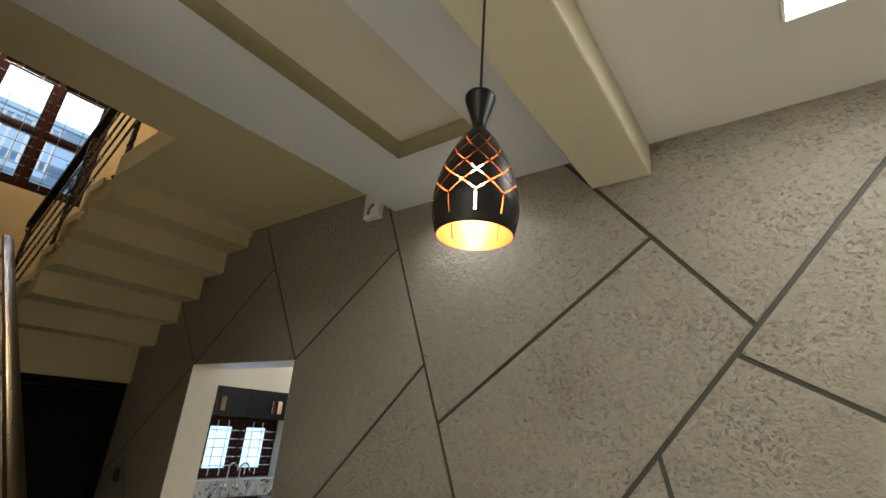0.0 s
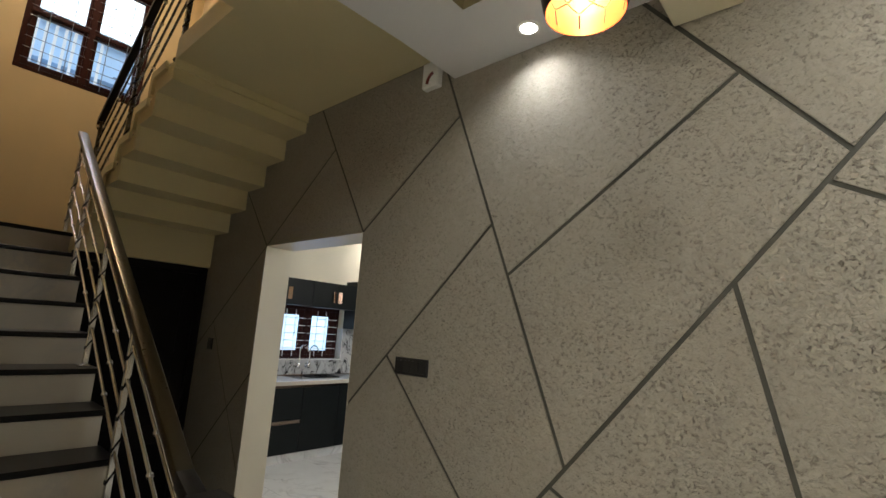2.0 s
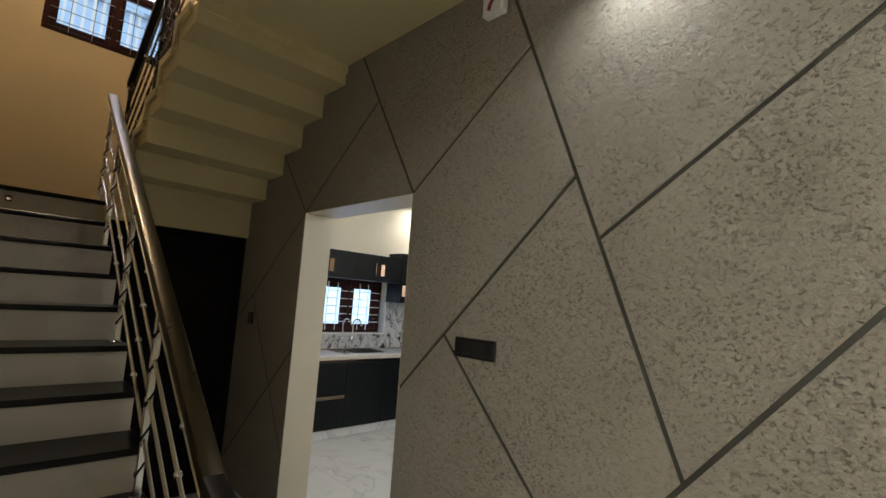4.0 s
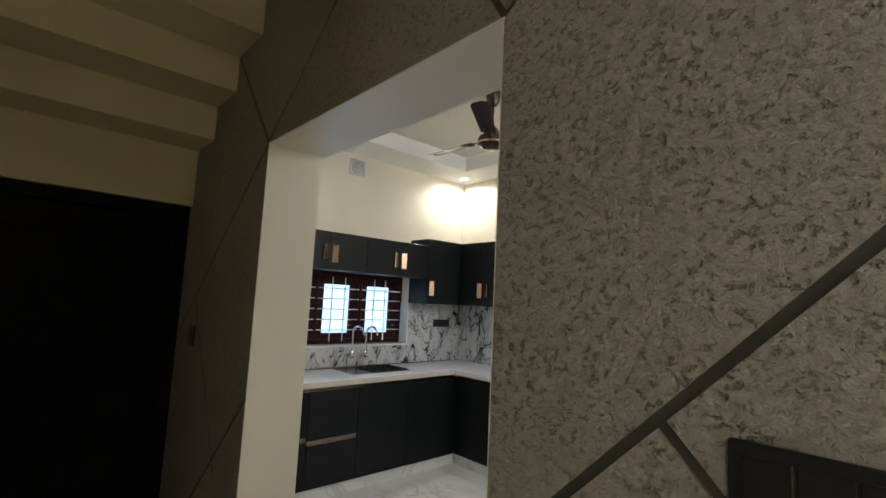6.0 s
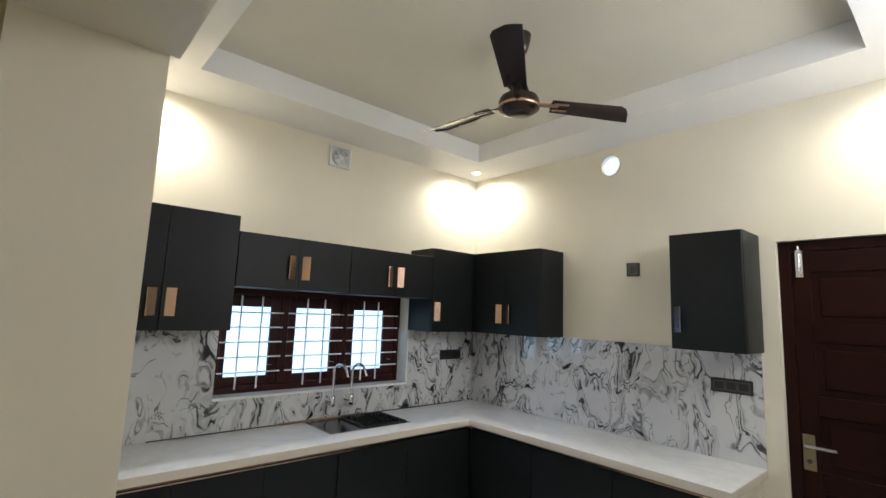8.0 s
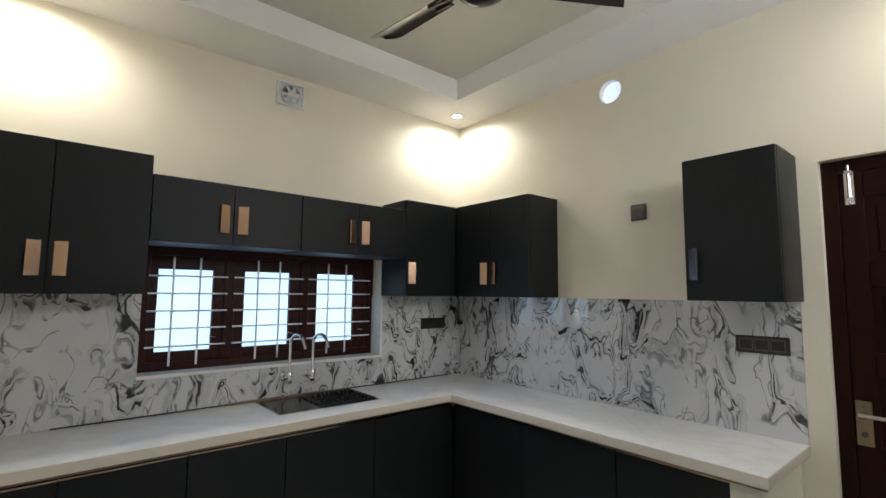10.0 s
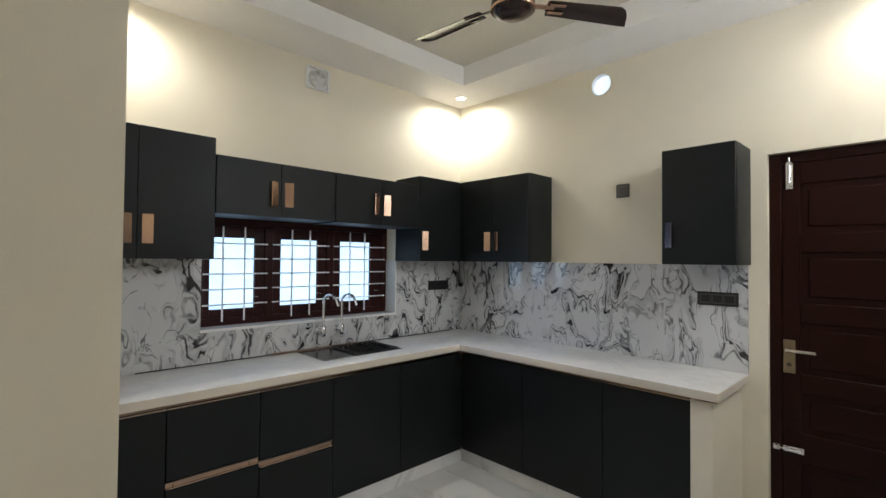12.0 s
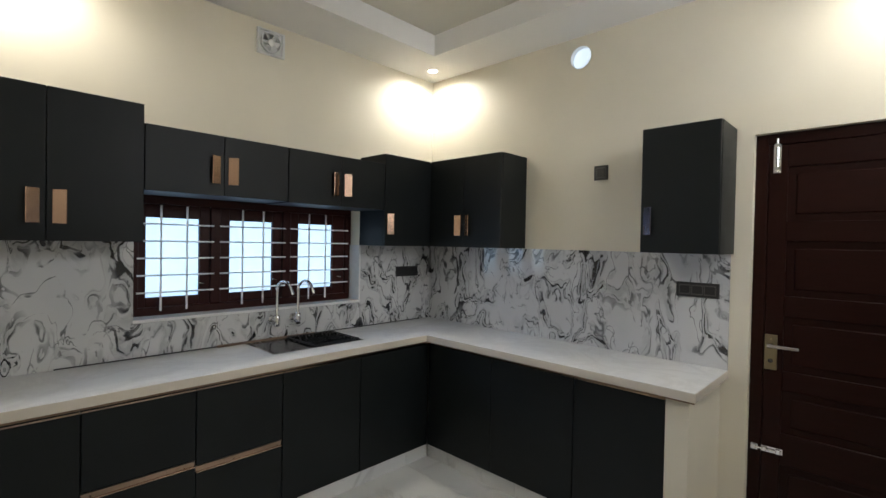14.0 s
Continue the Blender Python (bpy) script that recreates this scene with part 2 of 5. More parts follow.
CHARCOAL = Mat("charcoal_plastic", (0.017, 0.016, 0.015), 0.35).m
BEZEL = Mat("grey_bezel_plastic", (0.075, 0.070, 0.065), 0.35).m
WHITEPLASTIC = Mat("white_plastic", (0.72, 0.72, 0.70), 0.35).m
GREYPLASTIC = Mat("clear_grey_plastic", (0.80, 0.80, 0.78), 0.15).m
REDPLASTIC = Mat("dark_red_plastic", (0.16, 0.02, 0.02), 0.35).m
PENDANTBLACK = Mat("satin_black_metal", (0.005, 0.0045, 0.0042), 0.42, 0.0).m
PENDANTBLACK.node_tree.nodes["Principled BSDF"].inputs["Specular IOR Level"].default_value = 0.3
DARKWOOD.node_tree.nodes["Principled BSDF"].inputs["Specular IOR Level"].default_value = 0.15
for wm in (ROSEWOOD, WINWOOD, BLACKWOOD):
    wm.node_tree.nodes["Principled BSDF"].inputs["Specular IOR Level"].default_value = 0.16
GOLD = Mat("gold_lining", (0.90, 0.40, 0.165), 0.36, 0.7).m
BULB = Mat("bulb_glass", (1, 0.8, 0.5), 0.3).glow((1.0, 0.76, 0.54), 22).m
LED = Mat("downlight_diffuser", (1, 1, 1), 0.4).glow((1.0, 0.96, 0.88), 14).m
PANEL = Mat("panel_diffuser", (1, 1, 1), 0.4).glow((1.0, 0.98, 0.95), 6).m
# frosted pane against a bright overcast sky
FROST = Mat("frosted_pane", (0.70, 0.80, 0.85), 0.35).glow((0.48, 0.73, 1.0), 1.25).m
# glowing panes of the added east window, fill light for the kitchen
FILLPANE = Mat("glowing_fill_pane", (0.75, 0.75, 0.75), 0.35).glow((0.92, 0.945, 0.98), 6.5).m
VENTGLOW = Mat("daylit_vent_cap", (0.8, 0.85, 0.9), 0.4).glow((0.66, 0.82, 1.0), 0.85).m
GLASS = Mat("clear_glass", (0.95, 0.98, 1.0), 0.03)
GLASS.b.inputs["Transmission Weight"].default_value = 1.0
GLASS.b.inputs["IOR"].default_value = 1.1
GLASS = GLASS.m


# ---- mesh helpers ----
def box(bm, x0, x1, y0, y1, z0, z1, bevel=0.0, seg=1):
    c = Matrix.Translation(((x0 + x1) / 2, (y0 + y1) / 2, (z0 + z1) / 2)) @ Matrix.Diagonal((abs(x1 - x0), abs(y1 - y0), abs(z1 - z0), 1))
    r = bmesh.ops.create_cube(bm, size=1.0, matrix=c)
    if bevel:
        edges = list({e for v in r["verts"] for e in v.link_edges})
        bmesh.ops.bevel(bm, geom=edges, offset=bevel, segments=seg, profile=0.5, affect="EDGES", clamp_overlap=True)
    return bm


def boxes(*rows, bevel=0.0):
    bm = bmesh.new()
    for r in rows:
        box(bm, *r, bevel=bevel)
    return bm


def one(*r, bevel=0.0, seg=1):
    return box(bmesh.new(), *r, bevel=bevel, seg=seg)


def rod(bm, a, b, r, n=10, r2=None):
    a, b = Vector(a), Vector(b)
    d = b - a
    m = Matrix.Translation((a + b) / 2) @ d.to_track_quat("Z", "Y").to_matrix().to_4x4()
    bmesh.ops.create_cone(bm, cap_ends=True, segments=n, radius1=r, radius2=r if r2 is None else r2, depth=d.length, matrix=m)
    return bm


def lathe(bm, profile, at, axis="Z", n=32):
    """Revolve (radius, height) pairs round an axis through at."""
    rings = []
    for r, h in profile:
        ring = []
        for i in range(n):
            a = 2 * math.pi * i / n
            c, s = r * math.cos(a), r * math.sin(a)
            p = {"Z": (c, s, h), "X": (h, c, s), "Y": (c, -h, s)}[axis]
            ring.append(bm.verts.new(Vector(at) + Vector(p)))
        rings.append(ring)
    for p, q in zip(rings, rings[1:]):
        for i in range(n):
            j = (i + 1) % n
            bm.faces.new((p[i], p[j], q[j], q[i]))
    for ring, flip in ((rings[0], True), (rings[-1], False)):
        bm.faces.new(ring[::-1] if flip else ring)
    bmesh.ops.recalc_face_normals(bm, faces=bm.faces)
    return bm


def tube(bm, points, r, n=10):
    """A round tube along points."""
    pts = [Vector(p) for p in points]
    rings = []
    for i, p in enumerate(pts):
        d = (pts[min(i + 1, len(pts) - 1)] - pts[max(i - 1, 0)]).normalized()
        u = d.cross(Vector((0, 1, 0.01))).normalized()
        v = d.cross(u)
        rings.append([bm.verts.new(p + r * (math.cos(2 * math.pi * k / n) * u + math.sin(2 * math.pi * k / n) * v)) for k in range(n)])
    for p, q in zip(rings, rings[1:]):
        for i in range(n):
            j = (i + 1) % n
            bm.faces.new((p[i], p[j], q[j], q[i]))
    bm.faces.new(rings[0][::-1])
    bm.faces.new(rings[-1])
    bmesh.ops.recalc_face_normals(bm, faces=bm.faces)
    return bm


def part(name, bm, material, parent=None, label="", smooth=False):
    """Links a bmesh as one mesh object, under a thing where one is given."""
    me = bpy.data.meshes.new(name)
    if smooth:
        for f in bm.faces:
            f.smooth = True
    bm.to_mesh(me)
    bm.free()
    me.materials.append(material)
    if smooth:
        me.set_sharp_from_angle(angle=radians(40))
    ob = new(name, me)
    if parent:
        ob.parent = parent
        if parent.type == "EMPTY":
            ob.matrix_parent_inverse = Matrix.Translation(-parent.location)
    if label:
        ob["label"] = label
    return ob


def thing(name, label, category, at=(0, 0, 0), group=""):
    ob = new(name)
    ob.location = at
    ob.empty_display_size = 0.1
    return tagged(ob, label, category, group)


def structure(name, bm, material, label, category=""):
    return tagged(part(name, bm, material), label, category, "", "structure")


# ---- the large structure ----
GY0, GY1 = 1.553, 1.752          # textured wall: hall face, kitchen face
OX0, OX1, OZ = -2.690, -1.588, 2.083   # opening to the kitchen
WX = -4.857                      # inner face of the outer west wall
KN = 4.692                       # kitchen north wall
KE = -1.46                       # kitchen east wall
KC = 2.892                       # kitchen ceiling
SL = 3.0                         # soffit of the first-floor slab
HE, HS = 3.4, -3.2               # hall east and south walls
WY0, WY1, WZ0, WZ1 = 2.512, 3.955, 1.085, 1.768   # kitchen window
SY0, SY1, SZ0, SZ1 = 0.14, 1.115, 3.594, 4.84      # stair window
RISE, GO, STEPS = 0.1715, 0.257, 12
LX = -3.842                      # landing edge, lower flight
LZ = 2.094                       # landing level
SW = -0.25                       # wall beside the lower flight
FR = 0.635                       # open end of the lower treads
UF = 0.67                        # open side of the upper flight

structure("floor_base", one(WX - 0.2, HE + 0.2, HS - 0.2, KN + 0.2, -0.2, -0.012), GROOVE, "dark bedding under the marble floor tiles", "floor")

# textured wall: backing with an opening
structure("wall_textured", boxes((WX, OX0, GY0 + 0.006, GY1, 0, 6.0), (OX1, HE, GY0 + 0.006, GY1, 0, 6.0), (OX0, OX1, GY0 + 0.006, GY1, OZ, 6.0)),
          GROOVE, "taupe textured feature wall with dark grooves", "wall")
# cream lining of the opening and the kitchen side of the wall
structure("wall_kitchen_south", boxes((WX, OX0 - 0.001, GY1, GY1 + 0.008, 0, KC), (OX1 + 0.001, KE, GY1, GY1 + 0.008, 0, KC), (OX0 - 0.001, OX1 + 0.001, GY1, GY1 + 0.024, OZ + 0.001, KC)),
          CREAM, "cream painted kitchen wall", "wall")
structure("opening_lining", boxes((OX0, OX0 + 0.003, GY0 + 0.001, GY1 + 0.009, 0, OZ), (OX1 - 0.003, OX1, GY0 + 0.001, GY1 + 0.009, 0, OZ), (OX0 + 0.003, OX1 - 0.003, GY0 + 0.001, GY1 + 0.025, OZ - 0.003, OZ)),
          CREAM, "cream plastered lining of the kitchen opening", "wall")

# outer west wall with two windows
WT = 0.22
structure("wall_west", boxes(
    (WX - WT, WX, GY1 - 0.1, WY0, 0, 6.0), (WX - WT, WX, WY1, KN + 0.2, 0, 6.0), (WX - WT, WX, WY0, WY1, 0, WZ0), (WX - WT, WX, WY0, WY1, WZ1, 6.0)),
    CREAM, "cream painted kitchen wall with a window", "wall")
structure("wall_stairwell", boxes(
    (WX - WT, WX, SW - 0.2, SY0, 0, 6.0), (WX - WT, WX, SY1, GY1 - 0.1, 0, 6.0), (WX - WT, WX, SY0, SY1, 0, SZ0), (WX - WT, WX, SY0, SY1, SZ1, 6.0)),
    TAN, "tan painted stairwell wall with a high window", "wall")
structure("wall_stair_side", one(WX, -0.6, SW - 0.2, SW, 0, 6.0), TAN, "plain tan wall beside the stair", "wall")
structure("wall_hall_west", one(-0.62, -0.6, HS, SW, 0, SL), CREAM, "plain cream wall end beside the stair", "wall")
structure("wall_hall_south", one(-0.8, HE, HS - 0.2, HS, 0, SL), CREAM, "plain cream hall wall", "wall")
structure("wall_hall_east", one(HE, HE + 0.2, HS - 0.2, KN, 0, SL), CREAM, "plain cream hall wall", "wall")
# kitchen north wall with a door opening and a round vent, and the plain east wall
DX0, DX1, DZ = -2.510, -1.60, 2.112
VX, VZ, VR = -3.485, 2.757, 0.075


def wall_with_round_hole(bm, x0, x1, z0, z1, y0, y1, cx, cz, r, n=32):
    outer = []
    for i in range(n):
        a = 2 * math.pi * i / n
        c, s = math.cos(a), math.sin(a)
        k = min((x1 - cx) / c if c > 1e-6 else ((x0 - cx) / c if c < -1e-6 else 9e9), (z1 - cz) / s if s > 1e-6 else ((z0 - cz) / s if s < -1e-6 else 9e9))
        outer.append((cx + k * c, cz + k * s))
    vi = [[bm.verts.new((cx + r * math.cos(2 * math.pi * i / n), y, cz + r * math.sin(2 * math.pi * i / n))) for i in range(n)] for y in (y0, y1)]
    vo = [[bm.verts.new((p[0], y, p[1])) for p in outer] for y in (y0, y1)]
    for i in range(n):
        j = (i + 1) % n
        bm.faces.new((vi[0][i], vo[0][i], vo[0][j], vi[0][j]))
        bm.faces.new((vi[1][j], vo[1][j], vo[1][i], vi[1][i]))
        bm.faces.new((vi[0][j], vi[1][j], vi[1][i], vi[0][i]))
    return bm


bm = boxes((WX, -3.8, KN, KN + 0.2, 0, 3.2), (-3.15, DX0, KN, KN + 0.2, 0, 3.2), (DX0, DX1, KN, KN + 0.2, DZ, 3.2), (DX1, KE + 0.2, KN, KN + 0.2, 0, 3.2),
           (-3.8, -3.15, KN, KN + 0.2, 0, 2.60), (-3.8, -3.15, KN, KN + 0.2, 2.91, 3.2))
# the square round the vent: corners filled by the ray-cut outline, so take it as a square ring of fine steps
wall_with_round_hole(bm, -3.64, -3.33, 2.60, 2.91, KN, KN + 0.2, VX, 2.757, VR, 64)
box(bm, -3.8, -3.64, KN, KN + 0.2, 2.60, 2.91)
box(bm, -3.33, -3.15, KN, KN + 0.2, 2.60, 2.91)
structure("wall_kitchen_north", bm, CREAM, "cream painted kitchen wall with a brown door", "wall")
EY0, EY1, EZ0, EZ1 = 3.05, 4.35, 2.05, 2.80   # high window of the east wall, unseen, added as a light source
structure("wall_kitchen_east", boxes((KE, KE + 0.15, GY1, EY0, 0, 3.2), (KE, KE + 0.15, EY1, KN, 0, 3.2), (KE, KE + 0.15, EY0, EY1, 0, EZ0), (KE, KE + 0.15, EY0, EY1, EZ1, 3.2)), CREAM, "plain cream kitchen wall with an added high window", "wall")
east = tagged(new("window_3"), "unseen high window with glowing panes, added to light the kitchen", "window", "", "structure")
east.location = (KE, (EY0 + EY1) / 2, EZ0)
EM = (EY0 + EY1) / 2
part("window_frame", boxes((KE + 0.04, KE + 0.10, EY0, EY0 + 0.05, EZ0, EZ1), (KE + 0.04, KE + 0.10, EY1 - 0.05, EY1, EZ0, EZ1), (KE + 0.04, KE + 0.10, EY0 + 0.05, EY1 - 0.05, EZ0, EZ0 + 0.05), (KE + 0.04, KE + 0.10, EY0 + 0.05, EY1 - 0.05, EZ1 - 0.05, EZ1), (KE + 0.04, KE + 0.10, EM - 0.03, EM + 0.03, EZ0 + 0.05, EZ1 - 0.05)), WINWOOD, east)
for ya, yb in ((EY0 + 0.05, EM - 0.03), (EM + 0.03, EY1 - 0.05)):
    part("pane", one(KE + 0.07, KE + 0.075, ya, yb, EZ0 + 0.05, EZ1 - 0.05), FILLPANE, east).visible_shadow = False

# slab over hall and kitchen, open over the stair
structure("ceiling_slab", boxes((-1.61, HE, HS, GY0, SL, SL + 0.14), (-2.33, -1.61, UF, GY0, SL, SL + 0.14)), BEIGE, "beige underside of the upper floor slab", "ceiling")
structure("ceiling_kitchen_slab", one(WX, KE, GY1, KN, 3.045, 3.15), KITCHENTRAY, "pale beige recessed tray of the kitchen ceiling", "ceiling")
TX0, TX1, TY0, TY1 = -4.435, -2.035, 2.17, 4.285
structure("ceiling_kitchen_border", boxes((WX, TX0, GY1 + 0.012, KN, KC, 3.043), (TX1, KE, GY1 + 0.012, KN, KC, 3.043), (TX0, TX1, GY1 + 0.012, TY0, KC, 3.043), (TX0, TX1, TY1, KN, KC, 3.043)),
          WHITE, "white dropped border of the kitchen tray ceiling", "ceiling")
# dropped hall ceiling with a tray, a beam, and a lower ceiling past the beam
FC = 2.842
structure("ceiling_hall_border", boxes((-0.957, -0.598, 1.17, GY0, FC, SL - 0.002), (-0.205, 0.094, HS, GY0, FC, SL - 0.002), (-0.598, -0.205, 1.17, GY0, FC, SL - 0.002), (-0.598, -0.205, HS, -1.4, FC, SL - 0.002)),
          HALLWHITE, "white dropped border of the hall tray ceiling", "ceiling")
bm = bmesh.new()
low = [bm.verts.new((x, y, FC)) for x, y in ((-1.09, -1.4), (-0.598, -1.4), (-0.598, 1.17), (-0.957, 1.17))]
top = [bm.verts.new((v.co.x, v.co.y, SL - 0.002)) for v in low]
bm.faces.new(low[::-1])
for i in range(4):
    bm.faces.new((low[i], low[(i + 1) % 4], top[(i + 1) % 4], top[i]))
box(bm, -1.09, -0.598, HS, -1.4, FC, SL - 0.002)
structure("ceiling_hall_edge", bm, HALLWHITE, "white dropped edge of the hall ceiling, slightly askew", "ceiling")
structure("ceiling_hall_tray", one(-0.598, -0.205, -1.4, 1.17, FC + 0.0605, FC + 0.0645), TRAYPAINT, "olive beige recess of the hall tray ceiling", "ceiling")


def cove(bm, a, b, inward, r, z, n=8):
    """A hollow quarter-round along the line a-b, from the lip at z up to the recess."""
    rows = []
    for i in range(n + 1):
        t = math.pi / 2 * i / n
        off, up = 0.5 * r * (1 - math.cos(t)), r * math.sin(t)
        rows.append([bm.verts.new((p[0] + inward[0] * off, p[1] + inward[1] * off, z + up)) for p in (a, b)])
    for p, q in zip(rows, rows[1:]):
        bm.faces.new((p[0], p[1], q[1], q[0]))
    return bm


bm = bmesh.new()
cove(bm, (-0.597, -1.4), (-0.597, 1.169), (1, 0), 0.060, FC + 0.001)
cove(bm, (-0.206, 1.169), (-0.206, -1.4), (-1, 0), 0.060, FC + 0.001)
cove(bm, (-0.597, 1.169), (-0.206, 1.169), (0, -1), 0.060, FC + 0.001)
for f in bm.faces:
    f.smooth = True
structure("ceiling_hall_tray_side", bm, TRAYSHADE, "coved sides of the hall tray ceiling, olive darkened for shade", "ceiling")
structure("ceiling_beam", one(0.094, 0.318, HS, GY0, 2.694, SL - 0.002, bevel=0.008, seg=2), BEAMPAINT, "beige plastered ceiling beam", "beam")
structure("ceiling_hall_east", one(0.318, HE, HS, GY0, 2.828, SL - 0.002), CREAMWHITE, "white flat ceiling of the hall", "ceiling")
# upper storey, only to close the stairwell
structure("ceiling_upper", one(WX - 0.2, 1.2, SW - 0.2, GY1, 6.0, 6.15), CREAM, "plain cream upper ceiling", "ceiling")
structure("wall_upper_east", one(1.0, 1.2, SW - 0.2, GY1, SL + 0.14, 6.0), CREAM, "plain cream upper wall", "wall")
structure("wall_upper_north", boxes((WX + 0.001, -2.692, GY0 - 0.004, GY0 + 0.002, SL + 0.401, 5.999), (-2.692, 0.999, GY0 - 0.004, GY0 + 0.002, SL + 0.141, 5.999)), TAN, "plain tan wall of the upper floor", "wall")
structure("wall_upper_south", one(-0.6, 1.0, SW - 0.2, SW, SL + 0.14, 6.0), CREAM, "plain cream upper wall", "wall")


# ---- stair ----
stair = thing("staircase", "white marble stair with black granite treads and beige underside", "stairs", (-2.0, 0.6, 0))
# solid lower flight


def tread_z(k):
    """Level of step k of the lower flight."""
    return LZ - (STEPS - k) * RISE if k > 0 else 0.0


bm = bmesh.new()
for k in range(1, STEPS + 1):
    x1 = LX + (STEPS - k) * GO
    x0 = x1 - GO if k < STEPS else WX
    box(bm, x0, x1 - 0.012, SW, FR - 0.03, max(0, tread_z(k) - 0.40), tread_z(k) - 0.03)
part("lower_flight", bm, BEIGE, stair, "beige plastered flight")
for k in range(1, STEPS + 1):
    x1 = LX + (STEPS - k) * GO
    part("riser", one(x1 - 0.012, x1, SW + 0.002, FR - 0.015, tread_z(k - 1), tread_z(k) - 0.028), RISER, stair, "white marble riser")
    if k < STEPS:
        part("tread", one(x1 - GO - 0.004, x1 + 0.022, SW + 0.002, FR, tread_z(k) - 0.028, tread_z(k), bevel=0.005), GRANITE, stair, "black granite tread")
# landing
part("landing", boxes((WX + 0.002, LX + 0.02, SW + 0.002, FR, LZ - 0.028, LZ), (WX + 0.002, -3.98, FR, GY0 - 0.002, LZ - 0.028, LZ)), GRANITE, stair, "black granite landing")
part("landing_slab", boxes((WX, -3.61, FR - 0.02, GY0 - 0.002, 1.957, LZ - 0.03), (-3.98, -3.61, UF, GY0 - 0.002, LZ - 0.03, 2.24)), BEIGE, stair, "beige landing slab")
# upper flight: folded plate with a stepped underside
UT = [2.215, 2.376, 2.535, 2.690, 2.850, 3.010]   # levels of the upper treads
UN = 0.075                                        # thickness of its risers
for k in range(2, 7):
    zs = (2.241, 2.40, 2.557, 2.722, 2.876)[k - 2]
    xa = -3.61 + 0.2545 * (k - 2)
    bm = one(xa - (UN if k > 2 else 0.0), xa + 0.2545, UF, GY0 - 0.002, zs, UT[k - 1] - 0.02)
    if k > 2:
        box(bm, xa - UN, xa, UF + 0.001, GY0 - 0.003, UT[k - 2] - 0.021, zs)
    part("soffit_step", bm, BEIGE, stair, "beige plastered underside step")
part("soffit_step", one(-2.345, -2.32, UF, GY0 - 0.002, 2.95, SL + 0.138), BEIGE, stair, "beige plastered underside step")
for k in range(1, 7):
    xa = -3.61 + 0.2545 * (k - 2) - UN
    part("tread", one(xa - 0.012, xa + 0.2545, UF + 0.004, GY0 - 0.003, UT[k - 1] - 0.02, UT[k - 1], bevel=0.004), RISER, stair, "pale marble tread")
    # plastered edging that follows the steps on the open side
    part("edging", boxes((xa - 0.018, xa + 0.2545 - 0.018, UF - 0.020, UF - 0.001, UT[k - 1] - 0.045, UT[k - 1] + 0.006),
                         (xa - 0.018, xa + 0.034, UF - 0.020, UF - 0.001, (UT[k - 2] + 0.006) if k > 1 else LZ, UT[k - 1] - 0.045)), BEIGE, stair, "plastered step edging")
part("riser_light", lathe(bmesh.new(), [(0.0001, -0.002), (0.020, -0.002), (0.020, 0.006), (0.012, 0.014), (0.0001, 0.015)], (LX, 0.119, 2.017), "X", 14), CHROME, stair, "small chrome step stud", True)

# door under the landing, its shade put into the near-black wood
under = thing("storage_door", "wooden door under the stair landing, its deep shade in the dark colour", "door", (-3.66, 1.05, 0))
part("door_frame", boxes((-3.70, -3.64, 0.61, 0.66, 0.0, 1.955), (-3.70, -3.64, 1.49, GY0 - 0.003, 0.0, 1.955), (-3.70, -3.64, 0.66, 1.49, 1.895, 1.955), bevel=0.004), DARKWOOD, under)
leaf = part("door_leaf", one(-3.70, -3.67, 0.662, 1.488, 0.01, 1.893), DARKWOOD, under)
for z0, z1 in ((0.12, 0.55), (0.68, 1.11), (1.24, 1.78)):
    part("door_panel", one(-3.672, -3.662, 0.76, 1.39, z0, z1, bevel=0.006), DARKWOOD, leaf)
structure("wall_under_stair", boxes((-3.76, -3.71, FR - 0.02, GY0, 0, 1.957)), BEIGE, "beige wall under the landing", "wall")


def slope_tube(bm, x0, z0, x1, z1, y0, y1, h):
    """A rectangular bar from x0 to x1 that rises with the stair."""
    v = [bm.verts.new(p) for p in ((x0, y0, z0), (x0, y1, z0), (x0, y1, z0 + h), (x0, y0, z0 + h), (x1, y0, z1), (x1, y1, z1), (x1, y1, z1 + h), (x1, y0, z1 + h))]
    for f in ((0, 1, 2, 3), (7, 6, 5, 4), (0, 4, 5, 1), (1, 5, 6, 2), (2, 6, 7, 3), (3, 7, 4, 0)):
        bm.faces.new([v[i] for i in f])
    bmesh.ops.recalc_face_normals(bm, faces=bm.faces)
    bmesh.ops.bevel(bm, geom=bm.edges[:], offset=0.006, segments=2, profile=0.5, affect="EDGES")
    return bm


